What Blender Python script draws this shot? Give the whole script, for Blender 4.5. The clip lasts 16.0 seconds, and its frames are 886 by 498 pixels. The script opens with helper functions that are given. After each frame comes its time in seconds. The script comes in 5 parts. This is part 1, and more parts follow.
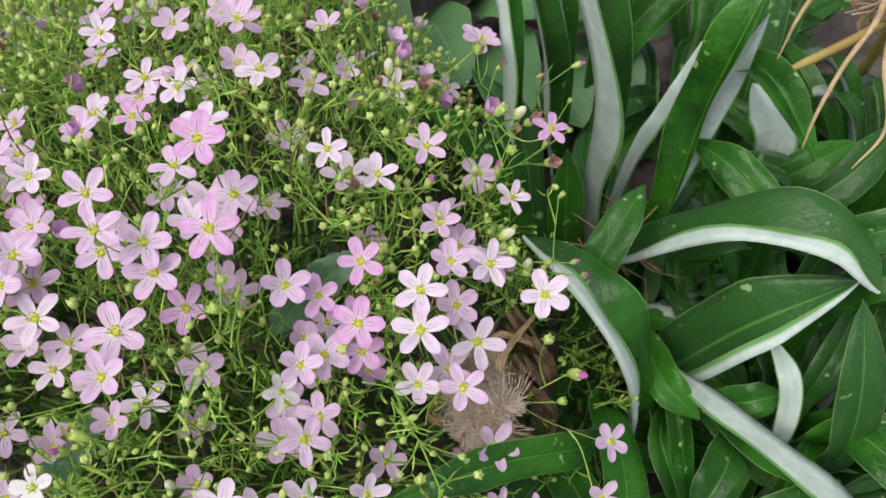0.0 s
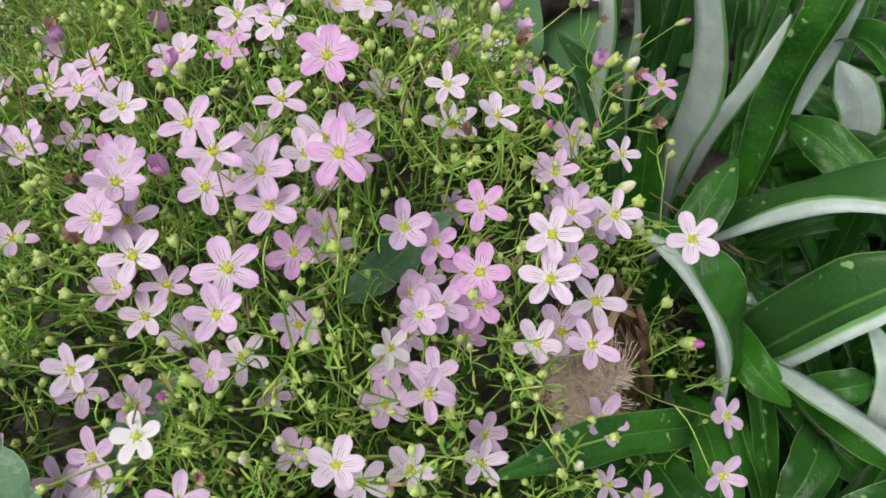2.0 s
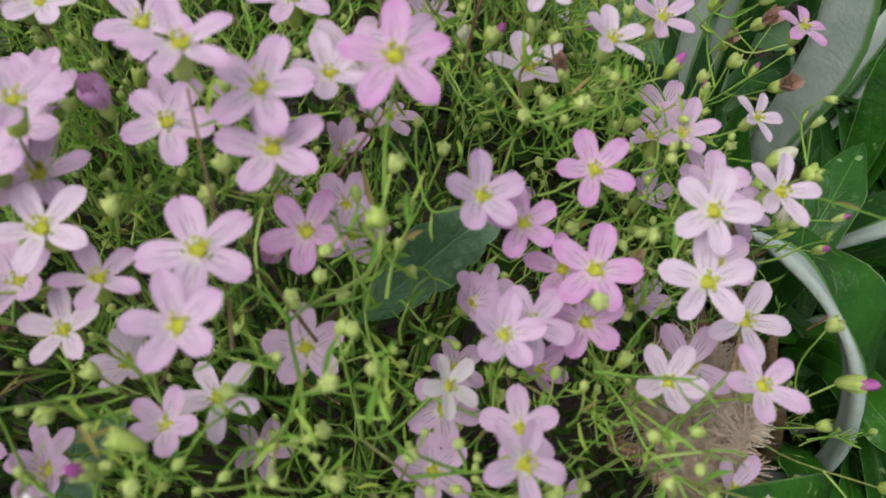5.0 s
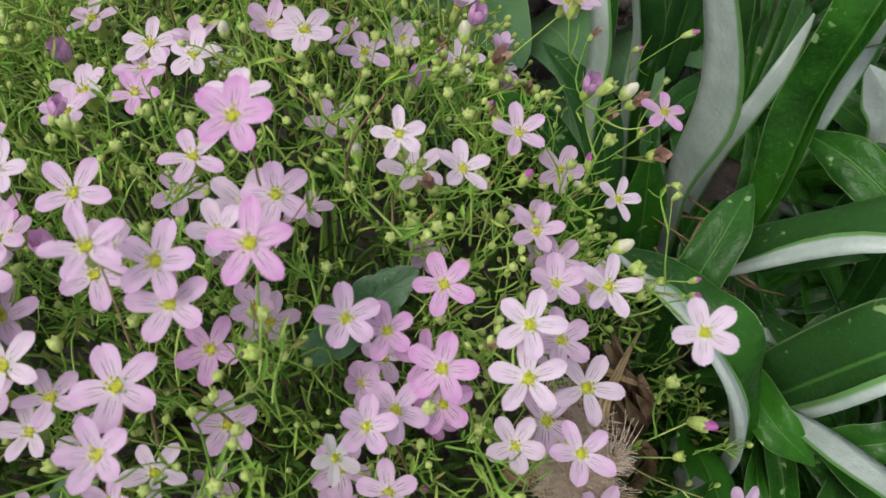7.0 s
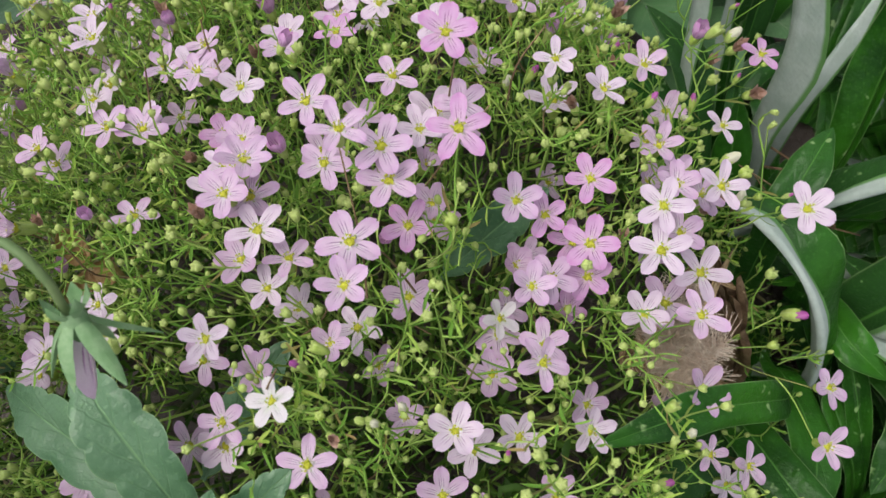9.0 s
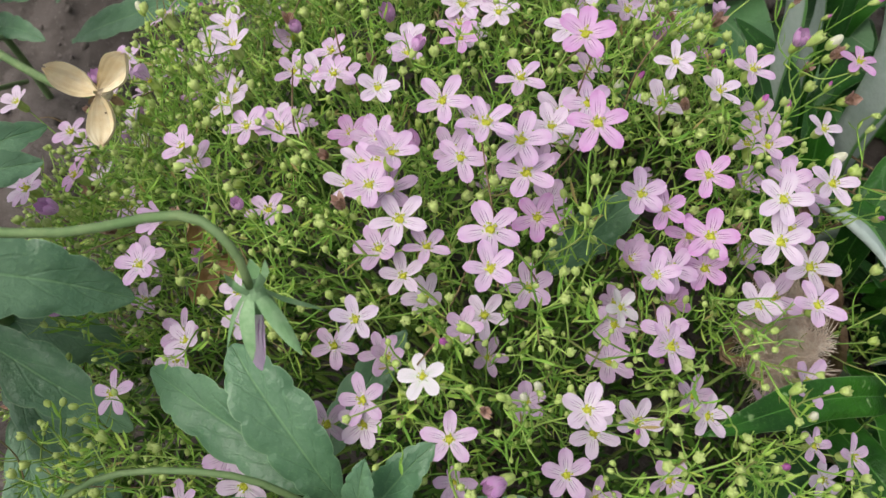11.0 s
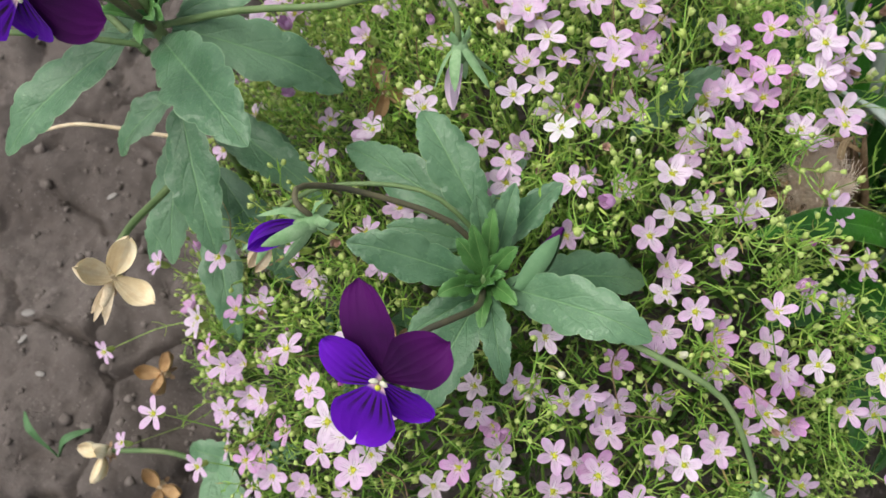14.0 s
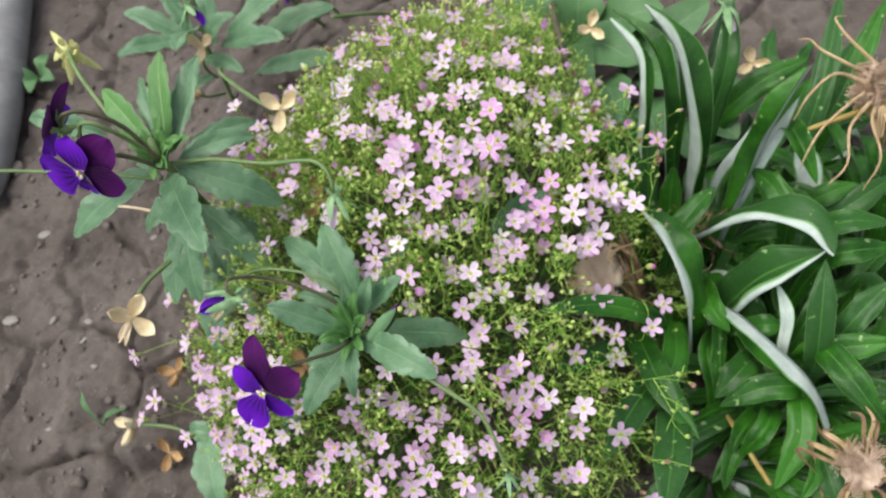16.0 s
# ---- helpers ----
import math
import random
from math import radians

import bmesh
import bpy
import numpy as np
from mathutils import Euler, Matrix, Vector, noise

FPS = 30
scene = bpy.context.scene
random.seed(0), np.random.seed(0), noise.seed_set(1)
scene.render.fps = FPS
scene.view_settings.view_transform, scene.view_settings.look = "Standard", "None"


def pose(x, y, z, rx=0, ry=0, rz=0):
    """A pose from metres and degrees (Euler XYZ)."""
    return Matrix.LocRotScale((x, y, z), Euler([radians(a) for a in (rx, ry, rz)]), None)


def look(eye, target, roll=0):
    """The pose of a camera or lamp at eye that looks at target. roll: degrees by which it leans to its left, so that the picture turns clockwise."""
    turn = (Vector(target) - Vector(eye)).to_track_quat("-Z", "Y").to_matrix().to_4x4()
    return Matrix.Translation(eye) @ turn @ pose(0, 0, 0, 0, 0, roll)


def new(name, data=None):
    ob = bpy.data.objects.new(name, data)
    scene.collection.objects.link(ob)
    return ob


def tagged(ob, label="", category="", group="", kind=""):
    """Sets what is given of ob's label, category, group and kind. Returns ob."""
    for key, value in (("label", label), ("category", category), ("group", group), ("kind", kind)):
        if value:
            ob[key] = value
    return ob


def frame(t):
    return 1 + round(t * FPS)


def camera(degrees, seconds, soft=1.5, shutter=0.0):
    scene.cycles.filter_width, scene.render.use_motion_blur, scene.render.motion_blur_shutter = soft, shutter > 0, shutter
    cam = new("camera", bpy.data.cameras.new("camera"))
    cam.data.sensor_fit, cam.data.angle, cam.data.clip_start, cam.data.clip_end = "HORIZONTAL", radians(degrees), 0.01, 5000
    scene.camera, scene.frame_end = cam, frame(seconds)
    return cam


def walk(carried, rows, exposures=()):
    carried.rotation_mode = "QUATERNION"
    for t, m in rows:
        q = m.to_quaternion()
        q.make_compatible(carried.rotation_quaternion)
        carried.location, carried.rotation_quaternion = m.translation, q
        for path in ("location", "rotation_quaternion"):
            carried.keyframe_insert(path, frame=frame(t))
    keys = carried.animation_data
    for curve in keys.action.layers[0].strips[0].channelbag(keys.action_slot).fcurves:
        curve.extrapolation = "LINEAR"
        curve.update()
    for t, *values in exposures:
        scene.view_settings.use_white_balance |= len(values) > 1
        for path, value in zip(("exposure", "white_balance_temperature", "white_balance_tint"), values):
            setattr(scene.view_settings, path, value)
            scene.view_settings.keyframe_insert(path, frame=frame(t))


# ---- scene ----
cam = camera(57.14, 16.0, soft=1.5)
# seconds, place in metres, turn in degrees
PATH = [
    (0, 0.05725, 0.01600, 0.22129, 18.946, 3.252, 1.747),
    (0.5, 0.05078, 0.01166, 0.21491, 19.447, 3.196, 1.946),
    (1, 0.04595, 0.00797, 0.21212, 20.137, 2.753, 1.988),
    (1.5, 0.04208, 0.00759, 0.21240, 20.662, 2.324, 2.128),
    (2, 0.03778, 0.00767, 0.20969, 21.015, 1.845, 2.276),
    (2.5, 0.03420, 0.00888, 0.20588, 21.341, 1.520, 2.346),
    (3, 0.03129, 0.00823, 0.19991, 21.640, 0.918, 2.425),
    (3.2, 0.02983, 0.00876, 0.19643, 21.858, 0.588, 2.403),
    (5.3, 0.02606, 0.01945, 0.17213, 23.110, -0.316, 2.662),
    (5.5, 0.02666, 0.02116, 0.17215, 22.855, -0.105, 2.704),
    (6, 0.03057, 0.02533, 0.18245, 19.839, 0.396, 2.506),
    (6.5, 0.03641, 0.02697, 0.18918, 19.188, 1.459, 1.993),
    (7, 0.04219, 0.02711, 0.19475, 18.937, 2.464, 1.544),
    (7.5, 0.04361, 0.01998, 0.20350, 18.766, 3.528, 1.636),
    (8, 0.04087, 0.01679, 0.21164, 18.763, 4.336, 1.960),
    (8.5, 0.03567, 0.01193, 0.21239, 19.167, 4.984, 2.537),
    (9, 0.03010, 0.00578, 0.21205, 19.551, 5.369, 3.145),
    (9.2, 0.02806, 0.00403, 0.21318, 19.538, 5.488, 3.445),
    (11.3, 0.01403, -0.00463, 0.21803, 21.742, 7.153, 4.489),
    (11.5, 0.01169, -0.00767, 0.21706, 21.973, 7.310, 4.691),
    (12, 0.00226, -0.01438, 0.21966, 22.523, 7.132, 5.102),
    (12.5, -0.00697, -0.02578, 0.22101, 23.235, 6.962, 6.018),
    (13, -0.00881, -0.03809, 0.22571, 23.926, 6.837, 7.321),
    (13.5, -0.00386, -0.04959, 0.22945, 24.421, 6.813, 8.663),
    (14, 0.00934, -0.06049, 0.24359, 24.788, 7.134, 10.121),
    (14.5, 0.02467, -0.07133, 0.26637, 24.967, 7.940, 11.703),
    (15, 0.04056, -0.07505, 0.28649, 25.061, 8.596, 13.056),
    (15.5, 0.05870, -0.07465, 0.31239, 25.302, 9.290, 14.285),
    (16, 0.07490, -0.06851, 0.32724, 25.638, 9.904, 14.806),
]
walk(cam, [(t, pose(x, y, z, rx, ry, rz)) for t, x, y, z, rx, ry, rz in PATH], exposures=[(0, 0.37), (3.0, 0.20), (5.5, 0.02), (7.0, 0.10), (9.0, 0.19), (12.5, 0.31), (14, 0.43), (16, 0.61)])
cam.data.dof.use_dof, cam.data.dof.focus_distance, cam.data.dof.aperture_fstop = True, 0.125, 52.0

# ---- light: bright overcast garden, soft shade under the leaves ----
world = bpy.data.worlds.new("sky")
scene.world = world
world.use_nodes = True
wn = world.node_tree.nodes
sky = wn.new("ShaderNodeTexSky")
sky.sky_type, sky.sun_disc = "NISHITA", False
sky.sun_elevation, sky.sun_rotation = radians(69), radians(257)
sky.air_density, sky.dust_density = 1.0, 4.0
grey = wn.new("ShaderNodeHueSaturation")
grey.inputs["Saturation"].default_value = 0.35
world.node_tree.links.new(sky.outputs["Color"], grey.inputs["Color"])
world.node_tree.links.new(grey.outputs["Color"], wn["Background"].inputs["Color"])
wn["Background"].inputs["Strength"].default_value = 0.15
sun = new("sun", bpy.data.lights.new("sun", "SUN"))
sun.data.energy, sun.data.angle, sun.data.color = 1.5, radians(50), (1.0, 0.95, 0.86)
sun.matrix_world = look((-0.34 * 5, -0.08 * 5, 0.94 * 5), (0, 0, 0))

# ---- materials ----
def shader(name, rough=0.6, spec=0.4):
    m = bpy.data.materials.new(name)
    m.use_nodes = True
    nt = m.node_tree
    b = nt.nodes["Principled BSDF"]
    b.inputs["Roughness"].default_value = rough
    b.inputs["Specular IOR Level"].default_value = spec * 0.7
    return m, nt, b


def node(nt, kind, **inputs):
    n = nt.nodes.new(kind)
    for key, value in inputs.items():
        sock = n.inputs[int(key[1:])] if key[0] == "i" and key[1:].isdigit() else n.inputs[key.replace("_", " ")]
        if isinstance(value, bpy.types.NodeSocket):
            nt.links.new(value, sock)
        else:
            sock.default_value = value
    return n


def calc(nt, op, a, b=0.0, c=0.0):
    n = node(nt, "ShaderNodeMath", i0=a, i1=b, i2=c)
    n.operation = op
    return n.outputs[0]


def ramp01(nt, x, lo, hi):
    n = node(nt, "ShaderNodeMapRange", Value=x, From_Min=lo, From_Max=hi)
    n.interpolation_type = "SMOOTHSTEP"
    return n.outputs[0]


def blend(nt, fac, a, b):
    n = nt.nodes.new("ShaderNodeMix")
    n.data_type = "RGBA"
    for sock, value in ((n.inputs["Factor"], fac), (n.inputs[6], a), (n.inputs[7], b)):
        if isinstance(value, bpy.types.NodeSocket):
            nt.links.new(value, sock)
        else:
            sock.default_value = value if isinstance(value, float) else (*value, 1)
    return n.outputs[2]


def grain(nt, scale, detail=4.0, rough=0.6):
    co = nt.nodes.new("ShaderNodeTexCoord")
    n = node(nt, "ShaderNodeTexNoise", Vector=co.outputs["Object"], Scale=scale, Detail=detail, Roughness=rough)
    return n.outputs["Fac"]


def bump(nt, b, height, strength, dist):
    n = node(nt, "ShaderNodeBump", Height=height, Strength=strength, Distance=dist)
    nt.links.new(n.outputs[0], b.inputs["Normal"])


def lucent(nt, b, color, share):
    """Lets part of the light through a thin leaf or petal."""
    tr = nt.nodes.new("ShaderNodeBsdfTranslucent")
    nt.links.new(color, tr.inputs["Color"])
    mix = node(nt, "ShaderNodeMixShader", Fac=share)
    nt.links.new(b.outputs[0], mix.inputs[1])
    nt.links.new(tr.outputs[0], mix.inputs[2])
    nt.links.new(mix.outputs[0], nt.nodes["Material Output"].inputs["Surface"])


def uv(nt):
    t = nt.nodes.new("ShaderNodeUVMap")
    s = nt.nodes.new("ShaderNodeSeparateXYZ")
    nt.links.new(t.outputs[0], s.inputs[0])
    return s.outputs[0], s.outputs[1]


def chance(nt):
    return nt.nodes.new("ShaderNodeObjectInfo").outputs["Random"]


def petal_material(name, throat, body, tip, vein, strength):
    """Petal: u from base to tip, v across. Fine dark nerves run along it."""
    m, nt, b = shader(name, 0.55, 0.25)
    u, v = uv(nt)
    f = calc(nt, "ABSOLUTE", calc(nt, "SUBTRACT", v, 0.5))
    c = blend(nt, ramp01(nt, calc(nt, "ADD", u, calc(nt, "MULTIPLY", f, 1.0)), 0.14, 0.60), throat, body)
    c = blend(nt, ramp01(nt, u, 0.50, 1.0), c, tip)
    c = blend(nt, calc(nt, "MULTIPLY", calc(nt, "MULTIPLY", ramp01(nt, f, 0.26, 0.5), ramp01(nt, u, 0.15, 0.4)), 0.7), c, tip)
    mid = ramp01(nt, f, 0.030, 0.008)
    side = ramp01(nt, calc(nt, "ABSOLUTE", calc(nt, "SUBTRACT", f, 0.15)), 0.036, 0.010)
    keep = calc(nt, "MULTIPLY", ramp01(nt, u, 0.10, 0.25), ramp01(nt, calc(nt, "ADD", u, f), 0.82, 0.45))
    lines = calc(nt, "MULTIPLY", calc(nt, "MAXIMUM", calc(nt, "MULTIPLY", mid, 0.7), side), keep)
    c = blend(nt, calc(nt, "MULTIPLY", lines, strength), c, vein)
    c = blend(nt, calc(nt, "MULTIPLY", chance(nt), 0.12), c, tip)
    c = blend(nt, calc(nt, "MULTIPLY", ramp01(nt, grain(nt, 900.0), 0.45, 0.75), 0.25), c, throat)
    nt.links.new(c, b.inputs["Base Color"])
    bump(nt, b, calc(nt, "ADD", lines, calc(nt, "MULTIPLY", grain(nt, 2500.0), 0.6)), 0.5, 0.0003)
    lucent(nt, b, c, 0.30)
    return m


PINK = petal_material("pink_petal", (0.812, 0.754, 0.821), (0.716, 0.544, 0.711), (0.649, 0.415, 0.654), (0.296, 0.067, 0.344), 0.95)
ROSE = petal_material("rose_petal", (0.802, 0.649, 0.764), (0.688, 0.435, 0.678), (0.630, 0.306, 0.606), (0.325, 0.057, 0.306), 0.95)
PALE = petal_material("pale_petal", (0.840, 0.812, 0.840), (0.774, 0.654, 0.774), (0.707, 0.549, 0.716), (0.363, 0.105, 0.382), 0.95)
WHITE = petal_material("white_petal", (0.745, 0.783, 0.707), (0.764, 0.716, 0.764), (0.754, 0.688, 0.754), (0.525, 0.477, 0.554), 0.35)


def plain(name, low, high, scale, rough=0.6, spec=0.4, share=0.0, relief=0.3, dist=0.0004, vary=0.0, other=None):
    """A surface whose colour wanders between two tones at two scales."""
    m, nt, b = shader(name, rough, spec)
    big, fine = grain(nt, scale), grain(nt, scale * 7)
    c = blend(nt, ramp01(nt, big, 0.3, 0.7), low, high)
    c = blend(nt, calc(nt, "MULTIPLY", ramp01(nt, fine, 0.4, 0.7), 0.35), c, low)
    if vary:
        c = blend(nt, calc(nt, "MULTIPLY", chance(nt), vary), c, other)
    nt.links.new(c, b.inputs["Base Color"])
    if relief:
        bump(nt, b, calc(nt, "ADD", fine, big), relief, dist)
    if share:
        lucent(nt, b, c, share)
    return m


def thread_material(name, tones, rough, share, scale=260.0):
    """Fine growth: every blade takes a tone of its own."""
    m, nt, b = shader(name, rough, 0.35)
    r = nt.nodes.new("ShaderNodeNewGeometry").outputs["Random Per Island"]
    ramp = node(nt, "ShaderNodeValToRGB", Fac=r)
    el = ramp.color_ramp.elements
    while len(el) < len(tones):
        el.new(0.5)
    for k, (at, tone) in enumerate(tones):
        el[k].position, el[k].color = at, (*tone, 1)
    c = ramp.outputs["Color"]
    u, v = uv(nt)
    c = blend(nt, calc(nt, "MULTIPLY", ramp01(nt, grain(nt, scale), 0.40, 0.68), 0.35), c, tones[1][1])
    c = blend(nt, calc(nt, "MULTIPLY", ramp01(nt, u, 0.72, 1.0), 0.30), c, (0.42, 0.46, 0.16))
    nt.links.new(c, b.inputs["Base Color"])
    lucent(nt, b, c, share)
    return m


def leaf_material(name, body, dark, rib, rim, rough, share, nerves, wide, relief, dull=None, pale=0.75, lines=0.20):
    """Leaf blade: u along, v across (0.5 is the midrib), pale midrib, slanting side nerves, pale rim, small scars."""
    m, nt, b = shader(name, rough, 0.34 if dull else 0.60)
    u, v = uv(nt)
    f = calc(nt, "ABSOLUTE", calc(nt, "SUBTRACT", v, 0.5))
    c = blend(nt, ramp01(nt, grain(nt, 60.0), 0.35, 0.68), body, dark)
    c = blend(nt, calc(nt, "MULTIPLY", chance(nt), 0.35), c, dark)
    if dull:
        c = blend(nt, calc(nt, "MULTIPLY", ramp01(nt, chance(nt), 0.45, 0.95), 0.85), c, dull)
        c = blend(nt, calc(nt, "MULTIPLY", ramp01(nt, grain(nt, 28.0), 0.45, 0.75), 0.35), c, dull)
    wave = calc(nt, "SINE", calc(nt, "MULTIPLY", calc(nt, "SUBTRACT", u, calc(nt, "MULTIPLY", f, 0.5)), nerves))
    side = calc(nt, "MULTIPLY", ramp01(nt, wave, 0.86, 1.0), ramp01(nt, f, 0.47, 0.1))
    c = blend(nt, calc(nt, "MULTIPLY", side, 0.05 if dull else lines), c, rib)
    c = blend(nt, calc(nt, "MULTIPLY", ramp01(nt, f, wide, wide * 0.35), pale), c, rib)
    c = blend(nt, calc(nt, "MULTIPLY", ramp01(nt, f, 0.474, 0.496), 0.38), c, rim)
    scar = ramp01(nt, grain(nt, 260.0, 2.0), 0.67, 0.73)
    c = blend(nt, calc(nt, "MULTIPLY", scar, 0.6 if dull else 0.0), c, rim)
    c = blend(nt, calc(nt, "MULTIPLY", ramp01(nt, grain(nt, 1500.0, 3.0), 0.52, 0.75), 0.30), c, rib)
    nt.links.new(c, b.inputs["Base Color"])
    h = calc(nt, "ADD", calc(nt, "MULTIPLY", side, -0.1 if dull else -0.25), calc(nt, "ADD", calc(nt, "MULTIPLY", grain(nt, 700.0), 0.8), calc(nt, "MULTIPLY", grain(nt, 170.0), 2.2)))
    h = calc(nt, "ADD", h, calc(nt, "MULTIPLY", ramp01(nt, f, wide * 1.6, 0.0), -0.45))
    bump(nt, b, h, relief, 0.0005)
    lucent(nt, b, c, share)
    return m


VIOLA_LEAF = leaf_material("viola_leaf", (0.158, 0.286, 0.160), (0.066, 0.160, 0.076), (0.22, 0.40, 0.18), (0.34, 0.50, 0.28), 0.30, 0.16, 44.0, 0.026, 0.7, None, 0.5, 0.05)
VIOLA_BACK = plain("viola_leaf_back", (0.11, 0.23, 0.11), (0.16, 0.30, 0.15), 120.0, 0.65, 0.3, 0.15)
YOUNG_LEAF = leaf_material("young_viola_leaf", (0.125, 0.295, 0.080), (0.075, 0.205, 0.050), (0.24, 0.42, 0.14), (0.32, 0.48, 0.22), 0.45, 0.22, 60.0, 0.03, 0.3)
STRAP_TOP = leaf_material("strap_leaf_top", (0.033, 0.148, 0.011), (0.009, 0.050, 0.005), (0.080, 0.22, 0.04), (0.34, 0.50, 0.22), 0.30, 0.06, 60.0, 0.028, 0.55, (0.027, 0.086, 0.022))


def felt_material():
    """Felted underside: pale grey-green wool, a faint midrib, a narrow green margin."""
    m, nt, b = shader("strap_leaf_felt", 0.9, 0.1)
    u, v = uv(nt)
    f = calc(nt, "ABSOLUTE", calc(nt, "SUBTRACT", v, 0.5))
    c = blend(nt, ramp01(nt, grain(nt, 150.0), 0.3, 0.7), (0.40, 0.485, 0.44), (0.53, 0.61, 0.57))
    c = blend(nt, calc(nt, "MULTIPLY", ramp01(nt, grain(nt, 1100.0), 0.45, 0.7), 0.3), c, (0.37, 0.455, 0.395))
    c = blend(nt, calc(nt, "MULTIPLY", ramp01(nt, f, 0.05, 0.01), 0.35), c, (0.31, 0.42, 0.30))
    c = blend(nt, calc(nt, "MULTIPLY", ramp01(nt, f, 0.415, 0.465), 0.9), c, (0.10, 0.27, 0.05))
    nt.links.new(c, b.inputs["Base Color"])
    bump(nt, b, calc(nt, "ADD", grain(nt, 1100.0), grain(nt, 150.0)), 0.6, 0.0004)
    lucent(nt, b, c, 0.06)
    return m


STRAP_BACK = felt_material()
DULL_TOP = leaf_material("broad_leaf", (0.090, 0.210, 0.075), (0.060, 0.150, 0.055), (0.16, 0.25, 0.13), (0.18, 0.27, 0.14), 0.55, 0.15, 40.0, 0.02, 0.4)
STEM = thread_material("green_stem", ((0.0, (0.305, 0.218, 0.109)), (0.10, (0.174, 0.349, 0.055)), (0.5, (0.283, 0.491, 0.085)), (1.0, (0.491, 0.654, 0.174))), 0.5, 0.18)
THREAD = plain("dry_thread", (0.16, 0.10, 0.06), (0.30, 0.22, 0.12), 300.0, 0.7, 0.2)
VIOLA_STEM = plain("viola_stem", (0.11, 0.19, 0.07), (0.19, 0.26, 0.11), 150.0, 0.5, 0.4, 0.05)
PURPLE_STEM = plain("purplish_stem", (0.06, 0.06, 0.04), (0.12, 0.11, 0.06), 150.0, 0.5, 0.4)
NEEDLE = thread_material("narrow_leaf", ((0.0, (0.436, 0.305, 0.131)), (0.14, (0.153, 0.316, 0.049)), (0.35, (0.218, 0.447, 0.068)), (0.7, (0.349, 0.578, 0.093)), (1.0, (0.589, 0.719, 0.153))), 0.48, 0.36)
# darker copy of the narrow-leaf tones, the mound's inner shade painted in
SHADE_TONED_LEAF = thread_material("shade_toned_leaf", ((0.0, (0.14, 0.10, 0.05)), (0.08, (0.022, 0.060, 0.008)), (0.6, (0.048, 0.120, 0.014)), (1.0, (0.095, 0.20, 0.024))), 0.5, 0.15)


def bud_material():
    """Small green buds: five pale-edged sepals, paler towards the tip."""
    m, nt, b = shader("green_bud", 0.5, 0.35)
    u, v = uv(nt)
    c = blend(nt, ramp01(nt, grain(nt, 900.0), 0.35, 0.65), (0.34, 0.50, 0.065), (0.50, 0.64, 0.15))
    c = blend(nt, calc(nt, "MULTIPLY", chance(nt), 0.40), c, (0.60, 0.66, 0.32))
    seam = ramp01(nt, calc(nt, "ABSOLUTE", calc(nt, "SINE", calc(nt, "MULTIPLY", v, 15.708))), 0.45, 0.10)
    c = blend(nt, calc(nt, "MULTIPLY", seam, 0.35), c, (0.60, 0.68, 0.34))
    c = blend(nt, calc(nt, "MULTIPLY", ramp01(nt, u, 0.60, 0.95), 0.25), c, (0.60, 0.66, 0.30))
    nt.links.new(c, b.inputs["Base Color"])
    bump(nt, b, seam, 0.4, 0.0002)
    lucent(nt, b, c, 0.2)
    return m


BUD = bud_material()
BUD_PALE = plain("cream_bud", (0.66, 0.66, 0.48), (0.80, 0.78, 0.66), 500.0, 0.5, 0.3, 0.25)
BUD_PINK = plain("magenta_bud_tip", (0.50, 0.11, 0.42), (0.66, 0.28, 0.58), 600.0, 0.5, 0.3, 0.25)
SEPAL_YELLOW = plain("yellowed_sepal", (0.50, 0.52, 0.18), (0.70, 0.68, 0.36), 400.0, 0.6, 0.3, 0.2)
SEPAL_GREY = plain("grey_green_sepal", (0.17, 0.32, 0.14), (0.30, 0.45, 0.25), 300.0, 0.6, 0.3, 0.15)


def husk_material():
    """Papery dry valves with fine ribs along them."""
    m, nt, b = shader("papery_husk", 0.7, 0.3)
    u, v = uv(nt)
    rib = calc(nt, "SINE", calc(nt, "MULTIPLY", v, 50.0))
    c = blend(nt, ramp01(nt, grain(nt, 220.0), 0.35, 0.65), (0.74, 0.61, 0.38), (0.88, 0.80, 0.60))
    c = blend(nt, calc(nt, "MULTIPLY", ramp01(nt, rib, 0.6, 1.0), 0.10), c, (0.56, 0.42, 0.24))
    c = blend(nt, calc(nt, "MULTIPLY", ramp01(nt, u, 0.80, 1.0), 0.3), c, (0.62, 0.40, 0.14))
    nt.links.new(c, b.inputs["Base Color"])
    bump(nt, b, calc(nt, "ADD", calc(nt, "MULTIPLY", rib, 0.3), grain(nt, 900.0)), 0.35, 0.0003)
    lucent(nt, b, c, 0.15)
    return m


PAPERY = husk_material()
WITHERED = plain("withered_petal", (0.34, 0.20, 0.14), (0.58, 0.40, 0.36), 500.0, 0.7, 0.2, 0.2)
ANTHER = plain("yellow_centre", (0.46, 0.50, 0.03), (0.70, 0.68, 0.10), 1500.0, 0.6, 0.3, 0.1)
TAN = plain("dry_husk", (0.60, 0.47, 0.30), (0.82, 0.72, 0.53), 260.0, 0.65, 0.3, 0.15, 0.6, 0.0005)
RAY = plain("dry_ray", (0.36, 0.25, 0.13), (0.58, 0.44, 0.27), 260.0, 0.7, 0.25, 0.05, 0.6, 0.0005)
OLD_HUSK = plain("old_husk", (0.40, 0.25, 0.12), (0.60, 0.42, 0.23), 260.0, 0.75, 0.2, 0.12, 0.6, 0.0005)
BROWN = plain("dry_brown", (0.16, 0.10, 0.06), (0.36, 0.25, 0.15), 200.0, 0.8, 0.2, 0.0, 0.7, 0.0006)


